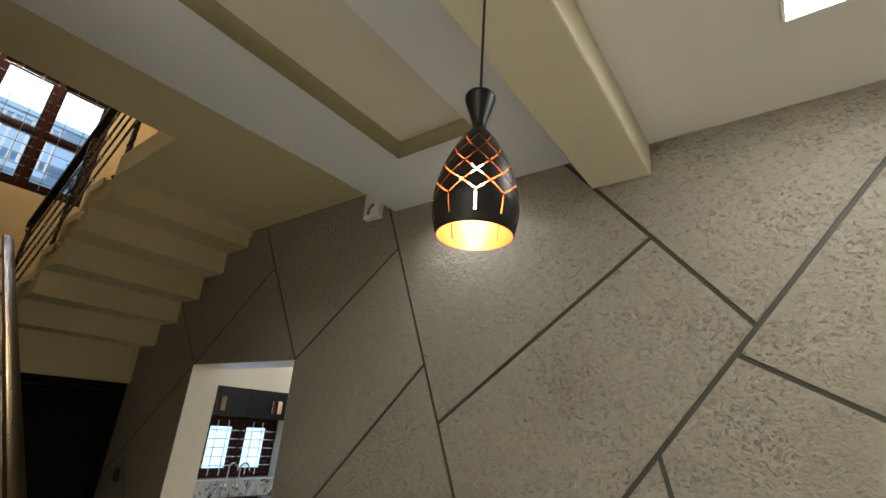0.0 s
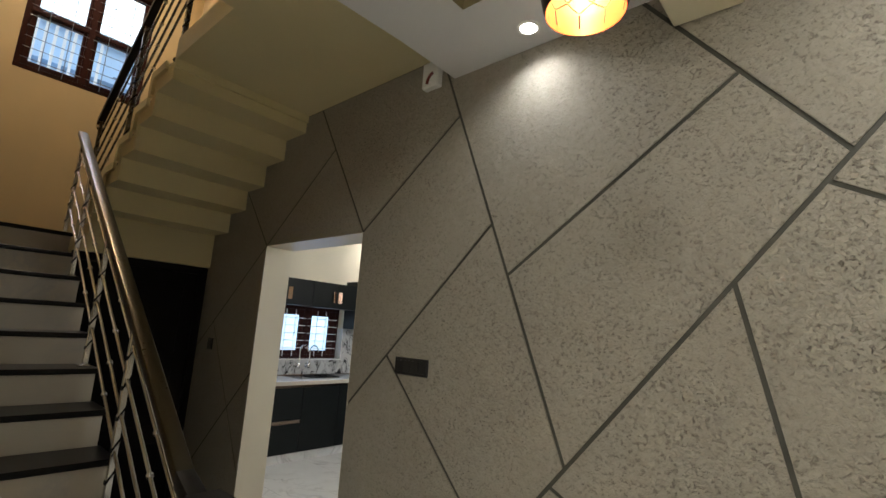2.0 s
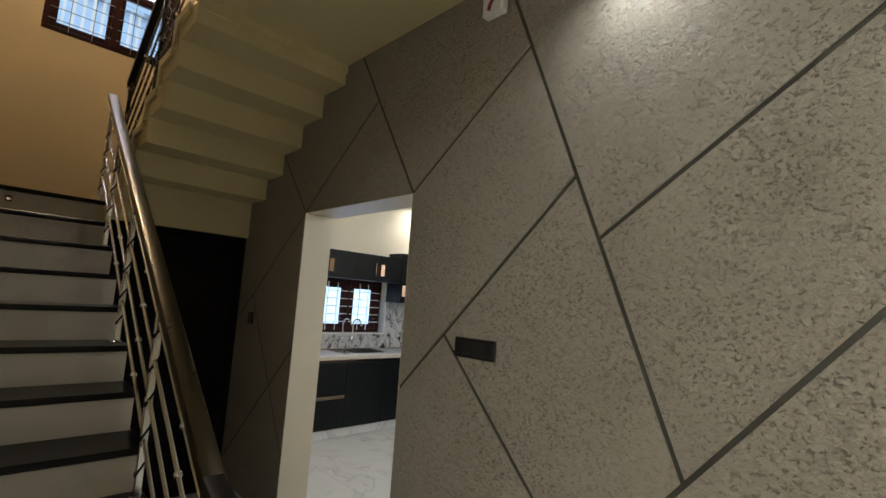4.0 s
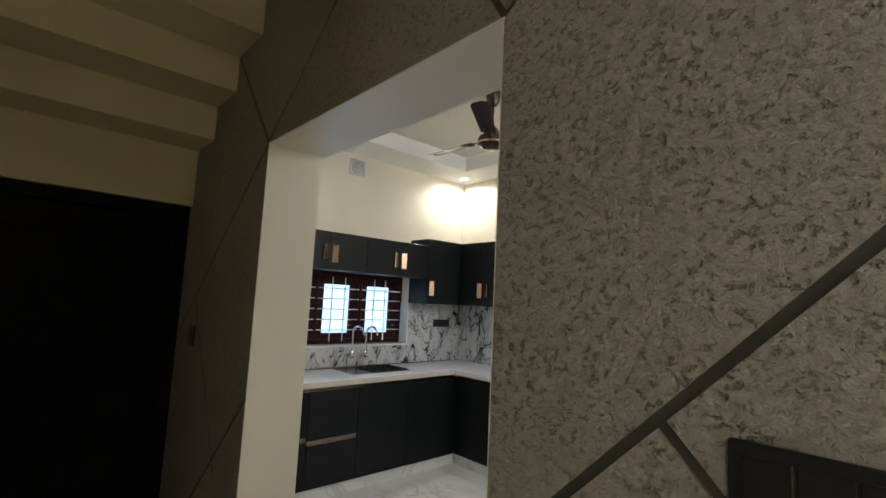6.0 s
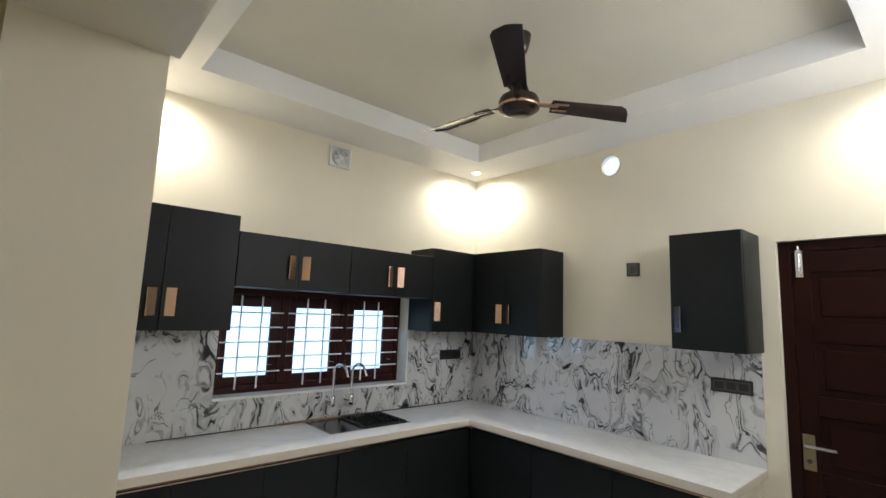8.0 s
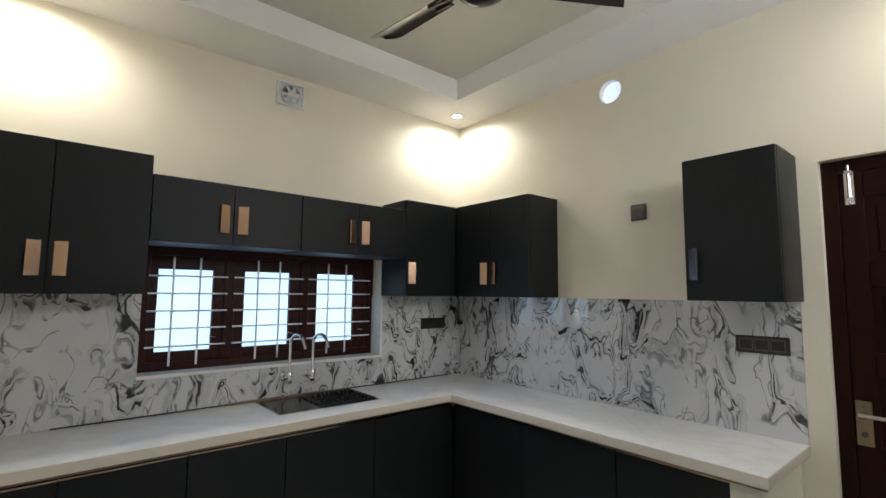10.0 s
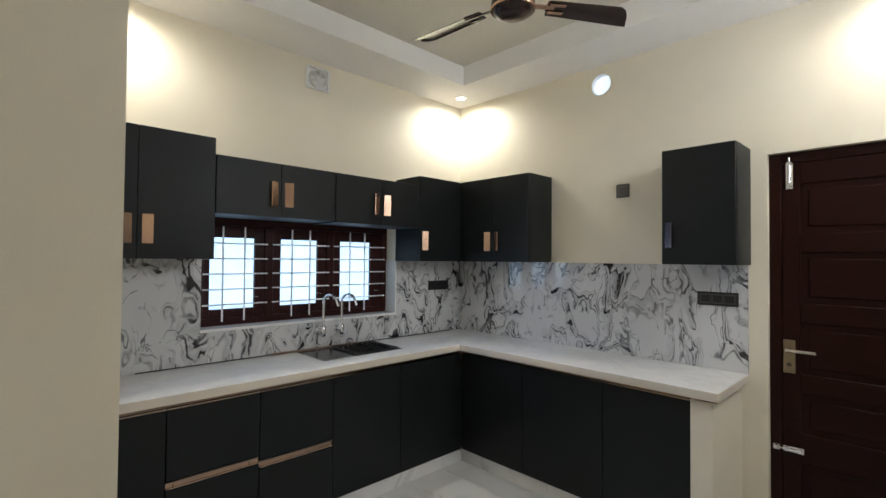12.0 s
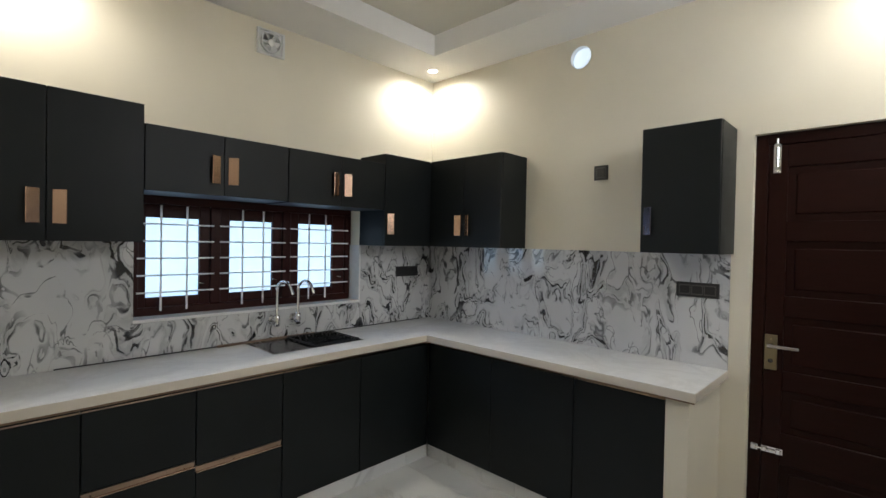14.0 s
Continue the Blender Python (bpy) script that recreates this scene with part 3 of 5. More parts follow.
def twisted_post(rail, x, y, z0, z1, body, inlay):
    """A square post on a round foot, with slanting dark inlays."""
    p = part("post", one(x - 0.013, x + 0.013, y - 0.013, y + 0.013, z0 + 0.008, z1, bevel=0.003), body, rail, "polished steel post")
    part("foot_plate", lathe(bmesh.new(), [(0.036, 0), (0.036, 0.006), (0.022, 0.014), (0.014, 0.016)], (x, y, z0), n=20), body, p, smooth=True)
    for i in range(int((z1 - z0 - 0.12) / 0.13)):
        za = z0 + 0.09 + 0.13 * i
        bm = bmesh.new()
        s = 0.0142
        v = [bm.verts.new(q) for q in ((x + s, y - s, za), (x + s, y + s, za + 0.05), (x + s, y + s, za + 0.066), (x + s, y - s, za + 0.016),
                                       (x - s, y - s, za), (x - s, y + s, za + 0.05), (x - s, y + s, za + 0.066), (x - s, y - s, za + 0.016))]
        for f in ((0, 1, 2, 3), (7, 6, 5, 4), (0, 4, 5, 1), (1, 5, 6, 2), (2, 6, 7, 3), (3, 7, 4, 0)):
            bm.faces.new([v[i] for i in f])
        bmesh.ops.recalc_face_normals(bm, faces=bm.faces)
        part("inlay", bm, inlay, p, "dark wood inlay")
    return p


def bead(at, r):
    bm = bmesh.new()
    bmesh.ops.create_uvsphere(bm, u_segments=12, v_segments=8, radius=r, matrix=Matrix.Translation(at))
    return bm


# lower balustrade
lower = thing("lower_railing", "polished steel stair railing with sloping rods and a black handrail end", "railing", (-1.0, 0.54, 0))
RY = 0.59
S = RISE / GO


def rail_z(x):
    """Underside of the lower handrail."""
    return 1.325 - (x + 1.69) * S


part("handrail", slope_tube(bmesh.new(), -4.05, rail_z(-4.05), -1.185, rail_z(-1.185), RY - 0.028, RY + 0.034, 0.046), RAILSTEEL, lower, "polished bronze-toned steel handrail", True)
cap = part("handrail_end", one(-1.045, -0.912, RY - 0.055, RY + 0.061, 0.979, 1.010, bevel=0.006), BLACKWOOD, lower, "black stained wooden handrail end")
part("lower_block", one(-1.045, -0.912, RY - 0.055, RY + 0.061, 0.943, 0.974, bevel=0.006), BLACKWOOD, cap)
part("block_core", one(-1.037, -0.920, RY - 0.047, RY + 0.053, 0.973, 0.980), BLACKWOOD, cap)
part("rail_shoe", slope_tube(bmesh.new(), -1.192, rail_z(-1.192) - 0.006, -1.043, 0.936, RY - 0.031, RY + 0.031, 0.056), BLACKWOOD, cap, smooth=True)
part("newel_post", one(-1.160, -1.122, RY - 0.019, RY + 0.019, tread_z(1), 0.95, bevel=0.004), STEEL, lower, "square steel newel post")
part("newel_post", one(-1.000, -0.955, RY - 0.022, RY + 0.022, 0.0, 0.944, bevel=0.004), RAILSTEEL, lower, "square steel newel post")
POSTS = [(-1.935, 4), (-2.675, 7), (-3.43, 10), (-3.955, 12)]
for px, k in POSTS:
    twisted_post(lower, px, RY, tread_z(k), rail_z(px) + 0.006, STEEL, DARKWOOD)
for i, d in enumerate((0.085, 0.235, 0.385, 0.535)):
    part("rod", rod(bmesh.new(), (-1.14, RY, rail_z(-1.14) - d), (-3.955, RY, rail_z(-3.955) - d), 0.0075, 10), STEEL, lower, "sloping steel rod", True)
    for px in (-1.485, -2.225, -2.965, -3.70):
        part("bead", bead((px, RY, rail_z(px) - d), 0.014), CHROME, lower, "round chrome bead", True)

# upper balustrade, dark against the window
upper = thing("upper_railing", "dark steel stair railing of the upper flight", "railing", (-3.9, 0.69, LZ))
UY = 0.70


def urail_z(x):
    return 3.34 + (x + 3.66) * 0.615


UE = -2.36
part("handrail", slope_tube(bmesh.new(), -4.12, urail_z(-4.12), UE, urail_z(UE), UY - 0.025, UY + 0.025, 0.05), BLACKWOOD, upper, "black handrail", True)
for d in (0.18, 0.345, 0.505, 0.67):
    part("rod", rod(bmesh.new(), (-4.08, UY, urail_z(-4.08) - d), (UE, UY, urail_z(UE) - d), 0.0075, 10), DARKSTEEL, upper, "sloping steel rod", True)
    for px in (-3.66, -2.88):
        part("bead", bead((px, UY, urail_z(px) - d), 0.014), STEEL, upper, "round steel bead", True)
for px, k in ((-4.08, 0), (-3.24, 3), (-2.37, 6)):
    twisted_post(upper, px, UY, UT[k - 1] if k else LZ, urail_z(px) + 0.005, DARKSTEEL, DARKWOOD)
# curled steel bracket at the foot of the upper handrail
part("scroll", tube(bmesh.new(), [(-4.12 - 0.05 * math.cos(a) - 0.03, UY, urail_z(-4.12) + 0.03 + 0.05 * math.sin(a)) for a in [0.4 * i - 1.6 for i in range(11)]], 0.012, 8), STEEL, upper, "curled steel rail end", True)
# landing guard of the upper floor
guard = thing("upper_guard_rail", "dark steel guard rail at the edge of the upper floor", "railing", (-1.66, 0.3, SL + 0.14))
part("handrail", one(-1.70, -1.65, SW + 0.01, UF, 4.02, 4.07, bevel=0.006), BLACKWOOD, guard)
for z in (3.35, 3.52, 3.69, 3.86):
    part("rod", rod(bmesh.new(), (-1.675, SW + 0.01, z), (-1.675, UF, z), 0.0075), DARKSTEEL, guard, smooth=True)
for yy in (-0.2, 0.62):
    part("post", one(-1.688, -1.662, yy - 0.013, yy + 0.013, SL + 0.14, 4.02), DARKSTEEL, guard)


# ---- windows ----
def window(name, label, y0, y1, z0, z1, xf, lights, transom, pane, bars, nv, depth=0.07):
    """A wooden window in the west wall, with sashes, panes and a grille of bars on the room side."""
    w = tagged(new(name), label, "window", "", "structure")
    w.location = (xf, (y0 + y1) / 2, z0)
    F = 0.05
    xb = xf - depth
    part("window_frame", boxes((xb, xf, y0, y1, z0, z0 + F), (xb, xf, y0, y1, z1 - F, z1), (xb, xf, y0, y0 + F, z0 + F, z1 - F), (xb, xf, y1 - F, y1, z0 + F, z1 - F), bevel=0.004), WINWOOD, w, "dark red-brown wooden frame")
    n = len(lights)
    for i in range(n - 1):
        c = (lights[i][1] + lights[i + 1][0]) / 2
        part("mullion", one(xb, xf, c - 0.03, c + 0.03, z0 + F, z1 - F, bevel=0.004), WINWOOD, w)
    spans = [(z0 + F, z1 - F)]
    if transom:
        part("transom", one(xb, xf - 0.004, y0 + F, y1 - F, transom - 0.016, transom + 0.016, bevel=0.004), WINWOOD, w)
        spans = [(z0 + F, transom - 0.016), (transom + 0.016, z1 - F)]
    for i, (a, b) in enumerate(lights):
        ya = y0 + F if i == 0 else (lights[i - 1][1] + a) / 2 + 0.03
        yb = y1 - F if i == n - 1 else (b + lights[i + 1][0]) / 2 - 0.03
        for j, (za, zb) in enumerate(spans):
            pa, pb = za + (0.022 if j else pane[0]), zb - (0.022 if transom and not j else pane[1])
            s = part("sash", boxes((xb + 0.01, xf - 0.016, ya, a, za, zb), (xb + 0.01, xf - 0.016, b, yb, za, zb), (xb + 0.01, xf - 0.016, a, b, za, pa), (xb + 0.01, xf - 0.016, a, b, pb, zb), bevel=0.003), WINWOOD, w)
            g = part("pane", one(xb + 0.026, xb + 0.03, a - 0.004, b + 0.004, pa - 0.004, pb + 0.004), FROST if bars == "frosted" else GLASS, s)
            g.visible_shadow = False
        if bars == "frosted":
            part("casement_stay", tube(bmesh.new(), [(xf - 0.008, yb - 0.035, z0 + 0.17), (xf + 0.004, yb - 0.04, z0 + 0.175), (xf + 0.006, yb - 0.075, z0 + 0.18)], 0.004, 8), STEEL, w, "small steel window hook", True)
        g0, g1 = ya - 0.012, yb + 0.012
        m = nv
        if bars == "frosted":
            zs = [1.221 + 0.096 * q for q in range(m)]
        else:
            zs = [z0 + F + 0.06 + (z1 - z0 - 2 * F - 0.12) * q / (m - 1) for q in range(m)]
        for z in zs:
            part("grille_bar", rod(bmesh.new(), (xf + 0.016, g0, z), (xf + 0.016, g1, z), 0.005 if bars == "frosted" else 0.0036, 8), GRILLE if bars == "frosted" else GREYGRILLE, w, smooth=True)
        flat = 0.0055 if bars == "frosted" else 0.0032
        for f in (0.243, 0.725):
            yy = a + (b - a) * f
            part("grille_bar", one(xf + 0.010, xf + 0.014, yy - flat, yy + flat, z0 + 0.03, z1 - 0.055), GRILLE if bars == "frosted" else GREYGRILLE, w)
    return w


window("window_1", "dark wooden kitchen window with frosted panes and a silver grille", WY0, WY1, WZ0, WZ1, WX - 0.115,
       [(2.60, 2.880), (3.058, 3.338), (3.527, 3.803)], None, (0.055, 0.075), "frosted", 5)
window("window_2", "dark wooden stair window with clear panes and a silver grille", SY0, SY1, SZ0, SZ1, WX - 0.02,
       [(0.235, 0.575), (0.69, 1.02)], 4.188, (0.05, 0.045), "clear", 11)
# sill and tiled reveal of the kitchen window
structure("window_sill_1", boxes((WX - 0.113, WX + 0.012, WY0 - 0.004, WY1 + 0.004, WZ0 - 0.012, WZ0 + 0.006), bevel=0.002), QUARTZ, "white polished window sill", "sill")
structure("window_reveal_tile_1", one(WX - 0.112, WX + 0.012, WY1 - 0.012, WY1 + 0.002, WZ0 + 0.008, 1.50), QUARTZ, "white tile lining the window reveal", "tile")


# ---- kitchen ----
BX, BY = -4.335, 4.185            # faces of the base units
CX, CY = -4.300, 4.130            # counter edges
CZ0, CZ1 = 0.857, 0.888

counter = thing("worktop", "white polished quartz worktop in an L shape", "worktop", (-4.5, 4.4, CZ0))
SKX0, SKX1, SKY0, SKY1 = -4.815, -4.465, 3.105, 3.695
bm = bmesh.new()
for r in ((WX, CX, GY1 + 0.012, SKY0), (WX, CX, SKY1, CY), (WX, SKX0, SKY0, SKY1), (SKX1, CX, SKY0, SKY1), (WX, -2.600, CY, KN - 0.001)):
    box(bm, *r, CZ0, CZ1)
bmesh.ops.remove_doubles(bm, verts=bm.verts, dist=0.0005)
part("top", bm, QUARTZ, counter)
part("front_edge", boxes((CX, CX + 0.0025, GY1 + 0.013, CY - 0.0025, CZ0 - 0.012, CZ1 - 0.003), (CX, -2.600, CY - 0.0025, CY, CZ0 - 0.012, CZ1 - 0.003), (-2.600, -2.5975, CY, KN - 0.002, CZ0 - 0.012, CZ1 - 0.003)), SHADEDEDGE, counter, "polished front edge, its warm shading kept in a tan colour")
part("edge_trim", boxes((CX - 0.008, CX + 0.002, GY1 + 0.013, CY - 0.002, CZ0 - 0.019, CZ0 - 0.013), (CX, -2.602, CY - 0.002, CY + 0.008, CZ0 - 0.019, CZ0 - 0.013)), metal("brown_strip_metal", (0.24, 0.165, 0.115), 0.3), counter, "thin brown strip")
support = thing("worktop_support", "cream plastered masonry support under the worktop end", "support", (-2.68, 4.4, 0))
part("pier", one(-2.735, -2.632, 4.165, KN - 0.001, 0.0, CZ0 - 0.013, bevel=0.003), CREAM, support)
part("mortar_cap", one(-2.737, -2.630, 4.163, KN - 0.001, CZ0 - 0.0125, CZ0 - 0.0015, bevel=0.002), CREAM, support)


def handle_plate(parent, at, normal, tilt, h=0.147, w=0.052, mat=COPPER, label="rose-copper plate handle"):
    """A copper plate pull that leans towards its neighbour."""
    bm = box(bmesh.new(), -w / 2, w / 2, -0.003, 0.003, -h / 2, h / 2, bevel=0.002)
    box(bm, -w / 2, -w / 2 + 0.006, 0.001, 0.018, -h / 2, h / 2)
    rz = math.atan2(normal[1], normal[0]) + math.pi / 2 + tilt
    bmesh.ops.transform(bm, matrix=Matrix.Translation(at) @ Matrix.Rotation(rz, 4, "Z") @ (Matrix.Diagonal((-1, 1, 1, 1)) if tilt > 0 else Matrix.Identity(4)), verts=bm.verts)
    bmesh.ops.recalc_face_normals(bm, faces=bm.faces)
    return part("handle", bm, mat, parent, label)


def wall_unit_west(label, y0, y1, z0, z1, doors, xf=-4.561):
    """A wall unit on the west wall. doors: (y0, y1, handle side) with side 1 for high y."""
    u = thing("wall_cabinet", label, "cabinet", (WX, (y0 + y1) / 2, z0), "kitchen wall units")
    part("body", one(WX + 0.001, xf - 0.02, y0, y1, z0, z1), LAMINATE, u)
    for a, b, side, hz in doors:
        d = part("door", one(xf - 0.019, xf, a + 0.0015, b - 0.0015, z0 + 0.0005, z1 - 0.0005, bevel=0.0015), LAMINATE, u)
        if side:
            yc = b - 0.044 if side > 0 else a + 0.044
            handle_plate(d, (xf + 0.012, yc, hz), (1, 0), 0.42 * side)
    return u


def wall_unit_north(label, x0, x1, z0, z1, doors, yf=4.395):
    u = thing("wall_cabinet", label, "cabinet", ((x0 + x1) / 2, KN, z0), "kitchen wall units")
    part("body", one(x0, x1, yf + 0.02, KN - 0.001, z0, z1), LAMINATE, u)
    for a, b, side, hz in doors:
        d = part("door", one(a + 0.0015, b - 0.0015, yf, yf + 0.019, z0 + 0.0005, z1 - 0.0005, bevel=0.0015), LAMINATE, u)
        if side:
            xc = b - 0.044 if side > 0 else a + 0.044
            handle_plate(d, (xc, yf - 0.012, hz), (0, -1), 0.42 * side)
    return u


wall_unit_west("tall charcoal two-door wall cabinet with copper handles", GY1 + 0.014, 2.488, 1.508, 2.162, [(GY1 + 0.014, 2.131, 1, 1.656), (2.131, 2.488, -1, 1.656)])
wall_unit_west("low charcoal two-door wall cabinet above the window", 2.490, 3.223, 1.757, 2.075, [(2.490, 2.857, 1, 1.892), (2.857, 3.223, -1, 1.892)])
wall_unit_west("low charcoal two-door wall cabinet above the window", 3.225, 3.949, 1.752, 2.075, [(3.225, 3.59, 1, 1.892), (3.59, 3.949, -1, 1.892)])
wall_unit_west("charcoal corner wall cabinet beside the window", 3.951, KN - 0.002, 1.500, 2.148, [(3.951, 4.394, -1, 1.656)])
wall_unit_north("charcoal two-door wall cabinet in the corner", -4.558, -3.885, 1.500, 2.148, [(-4.558, -4.222, 1, 1.656), (-4.222, -3.885, -1, 1.656)])
wall_unit_north("single charcoal wall cabinet near the door", -2.960, -2.587, 1.500, 2.151, [(-2.960, -2.587, 0, 1.665)])
handle_plate(bpy.data.objects["wall_cabinet.005"].children[1], (-2.920, 4.383, 1.665), (0, -1), -0.5, mat=SHEENSTEEL, label="plate handle with the window's violet reflection in its colour")


DARKGRIP = metal("brown_grip_metal", (0.32, 0.245, 0.19), 0.3)


def base_unit_west(label, y0, y1, drawers, g=0.0):
    u = thing("base_cabinet", label, "cabinet", (BX - 0.25, (y0 + y1) / 2, 0.1), "kitchen base units")
    part("body", one(-4.80, BX - 0.02, y0, y1, 0.10, 0.80), LAMINATE, u)
    part("rail_profile", boxes((BX - 0.035, BX - 0.029, y0 + 0.001, y1 - 0.001, 0.80, CZ0 - 0.009), (BX - 0.028, BX - 0.008, y0 + 0.001, y1 - 0.001, 0.8005, 0.806)), BLACK, u, "black recess")
    part("grip_lip", boxes((BX - 0.006, BX + 0.002, y0 + 0.001, y1 - 0.001, 0.8125, 0.8195), (BX - 0.010, BX - 0.002, y0 + 0.001, y1 - 0.001, 0.8245, 0.8290)), GRIPMETAL, u, "copper lip")
    if drawers:
        part("drawer_front", one(BX - 0.019, BX, y0 + 0.0015, y1 - 0.0015, 0.482 + g, 0.812, bevel=0.0015), LAMINATE, u)
        part("drawer_front", one(BX - 0.019, BX, y0 + 0.0015, y1 - 0.0015, 0.10, 0.444 + g, bevel=0.0015), LAMINATE, u)
        grip = part("grip_profile", boxes((BX - 0.012, BX + 0.004, y0 + 0.002, y1 - 0.002, 0.476 + g, 0.480 + g), (BX - 0.019, BX - 0.012, y0 + 0.002, y1 - 0.002, 0.446 + g, 0.480 + g)), DARKGRIP, u, "brown metal grip profile")
        part("grip_edge", boxes((BX - 0.010, BX + 0.005, y0 + 0.002, y1 - 0.002, 0.4465 + g, 0.4525 + g), bevel=0.0015), GRIPMETAL, grip, "shining copper grip edge")
    else:
        part("door", one(BX - 0.019, BX, y0 + 0.0015, y1 - 0.0015, 0.10, 0.812, bevel=0.0015), LAMINATE, u)


base_unit_west("charcoal base cabinet with a plain door", GY1 + 0.014, 2.220, False)
base_unit_west("charcoal base cabinet with two drawers and copper grips", 2.222, 2.655, True)
base_unit_west("charcoal base cabinet with two drawers and copper grips", 2.657, 3.090, True, -0.028)
base_unit_west("charcoal base cabinet with a plain door under the sink", 3.092, 3.600, False)
base_unit_west("charcoal base cabinet with a plain door in the corner", 3.602, BY - 0.001, False)


def base_unit_north(label, x0, x1):
    u = thing("base_cabinet", label, "cabinet", ((x0 + x1) / 2, BY + 0.25, 0.1), "kitchen base units")
    part("body", one(x0, x1, BY + 0.02, 4.66, 0.10, 0.80), LAMINATE, u)
    part("rail_profile", boxes((x0 + 0.001, x1 - 0.001, BY + 0.029, BY + 0.035, 0.80, CZ0 - 0.009), (x0 + 0.001, x1 - 0.001, BY + 0.008, BY + 0.028, 0.8005, 0.806)), BLACK, u, "black recess")
    part("grip_lip", boxes((x0 + 0.001, x1 - 0.001, BY - 0.002, BY + 0.006, 0.8125, 0.8195), (x0 + 0.001, x1 - 0.001, BY + 0.002, BY + 0.010, 0.8245, 0.8290)), GRIPMETAL, u, "copper lip")
    part("door", one(x0 + 0.0015, x1 - 0.0015, BY, BY + 0.019, 0.10, 0.812, bevel=0.0015), LAMINATE, u)


base_unit_north("charcoal base cabinet with a plain door in the corner", BX + 0.001, -3.775)
base_unit_north("charcoal base cabinet with a plain door", -3.773, -3.213)
base_unit_north("charcoal base cabinet with a plain door beside the pier", -3.211, -2.737)

corner_post = thing("corner_profile", "small copper corner profile under the worktop", "profile", (BX, BY, 0.80))
part("profile", one(BX + 0.002, BX + 0.014, BY - 0.014, BY - 0.002, 0.802, CZ0 - 0.009, bevel=0.002), COPPER, corner_post)
plinth = thing("plinth", "white marble plinth under the base cabinets", "plinth", (-4.4, 4.2, 0))
for a, b in ((GY1 + 0.013, 2.408), (2.410, 3.208), (3.210, 4.009), (4.011, BY + 0.024)):
    part("plinth_tile", one(BX - 0.045, BX - 0.025, a, b, 0.0, 0.099), MARBLE, plinth)
for a, b in ((BX - 0.024, -3.60), (-3.598, -2.80), (-2.798, -2.737)):
    part("plinth_tile", one(a, b, BY + 0.025, BY + 0.045, 0.0, 0.099), MARBLE, plinth)

# backsplash tiles
splash = thing("backsplash", "white marble backsplash with black swirling veins", "backsplash", (WX, 4.0, CZ1))
T = 0.011
for r in ((GY1 + 0.013, WY0 - 0.0015, CZ1 + 0.001, 1.506), (WY0, WY1, CZ1 + 0.001, WZ0 - 0.013), (WY1 + 0.0035, 4.20, CZ1 + 0.001, 1.498), (4.2015, KN - T - 0.001, CZ1 + 0.001, 1.498)):
    part("tile", one(WX + 0.0005, WX + T, *r), SWIRL, splash)
for a, b in ((WX + 0.001, -3.66), (-3.6585, -2.600)):
    part("tile", one(a, b, KN - T, KN - 0.0005, CZ1 + 0.001, 1.498), SWIRL, splash)
part("joint", boxes((WX + T, WX + T + 0.004, 2.19, 4.57, CZ1 + 0.0005, CZ1 + 0.007)), BLACK, splash, "dark joint above the worktop")
part("wood_strip", one(WX + T + 0.004, WX + T + 0.022, 2.93, 3.57, CZ1 + 0.0005, CZ1 + 0.013, bevel=0.002), wood("brown_strip", (0.16, 0.10, 0.065), (0.24, 0.16, 0.11)), splash, "brown strip behind the sink")

# sink with a basket
sink = thing("sink", "black and steel inset sink with a drainer basket", "sink", (-4.64, 3.4, CZ1))
part("rim", boxes((SKX0 - 0.012, SKX1 + 0.012, SKY0 - 0.012, SKY0, CZ1, CZ1 + 0.003), (SKX0 - 0.012, SKX1 + 0.012, SKY1, SKY1 + 0.012, CZ1, CZ1 + 0.003), (SKX0 - 0.012, SKX0, SKY0, SKY1, CZ1, CZ1 + 0.003), (SKX1, SKX1 + 0.012, SKY0, SKY1, CZ1, CZ1 + 0.003)), STEEL, sink, "steel rim")
part("bowl", boxes((SKX0, SKX1, SKY0, SKY0 + 0.008, 0.70, CZ1), (SKX0, SKX1, SKY1 - 0.008, SKY1, 0.70, CZ1), (SKX0, SKX0 + 0.008, SKY0, SKY1, 0.70, CZ1), (SKX1 - 0.008, SKX1, SKY0, SKY1, 0.70, CZ1), (SKX0, SKX1, SKY0, SKY1, 0.69, 0.70)), DARKSTEEL, sink, "dark steel bowl")
part("board", one(SKX0 + 0.006, SKX1 - 0.006, SKY0 + 0.004, 3.345, CZ1 - 0.006, CZ1 + 0.001, bevel=0.002), metal("drain_board_steel", (0.055, 0.055, 0.058), 0.14), sink, "grey steel drain board")
BLACKWIRE = Mat("glossy_black_wire", (0.010, 0.010, 0.011), 0.12).m
rack = thing("drainer_basket", "black wire drainer basket set in the sink", "basket", (-4.64, 3.52, CZ1))
part("rim_wire", tube(bmesh.new(), [(SKX0 + 0.012, 3.36, CZ1 + 0.01), (SKX1 - 0.012, 3.36, CZ1 + 0.01), (SKX1 - 0.012, SKY1 - 0.012, CZ1 + 0.01), (SKX0 + 0.012, SKY1 - 0.012, CZ1 + 0.01), (SKX0 + 0.012, 3.36, CZ1 + 0.01)], 0.005, 8), BLACK, rack, smooth=True)
for i in range(13):
    yy = 3.374 + i * 0.0252
    part("wire", tube(bmesh.new(), [(SKX0 + 0.012, yy, CZ1 + 0.010), (SKX0 + 0.03, yy, CZ1 - 0.012), ((SKX0 + SKX1) / 2, yy, CZ1 - 0.020), (SKX1 - 0.03, yy, CZ1 - 0.012), (SKX1 - 0.012, yy, CZ1 + 0.010)], 0.0042, 6), BLACKWIRE, rack, smooth=True)
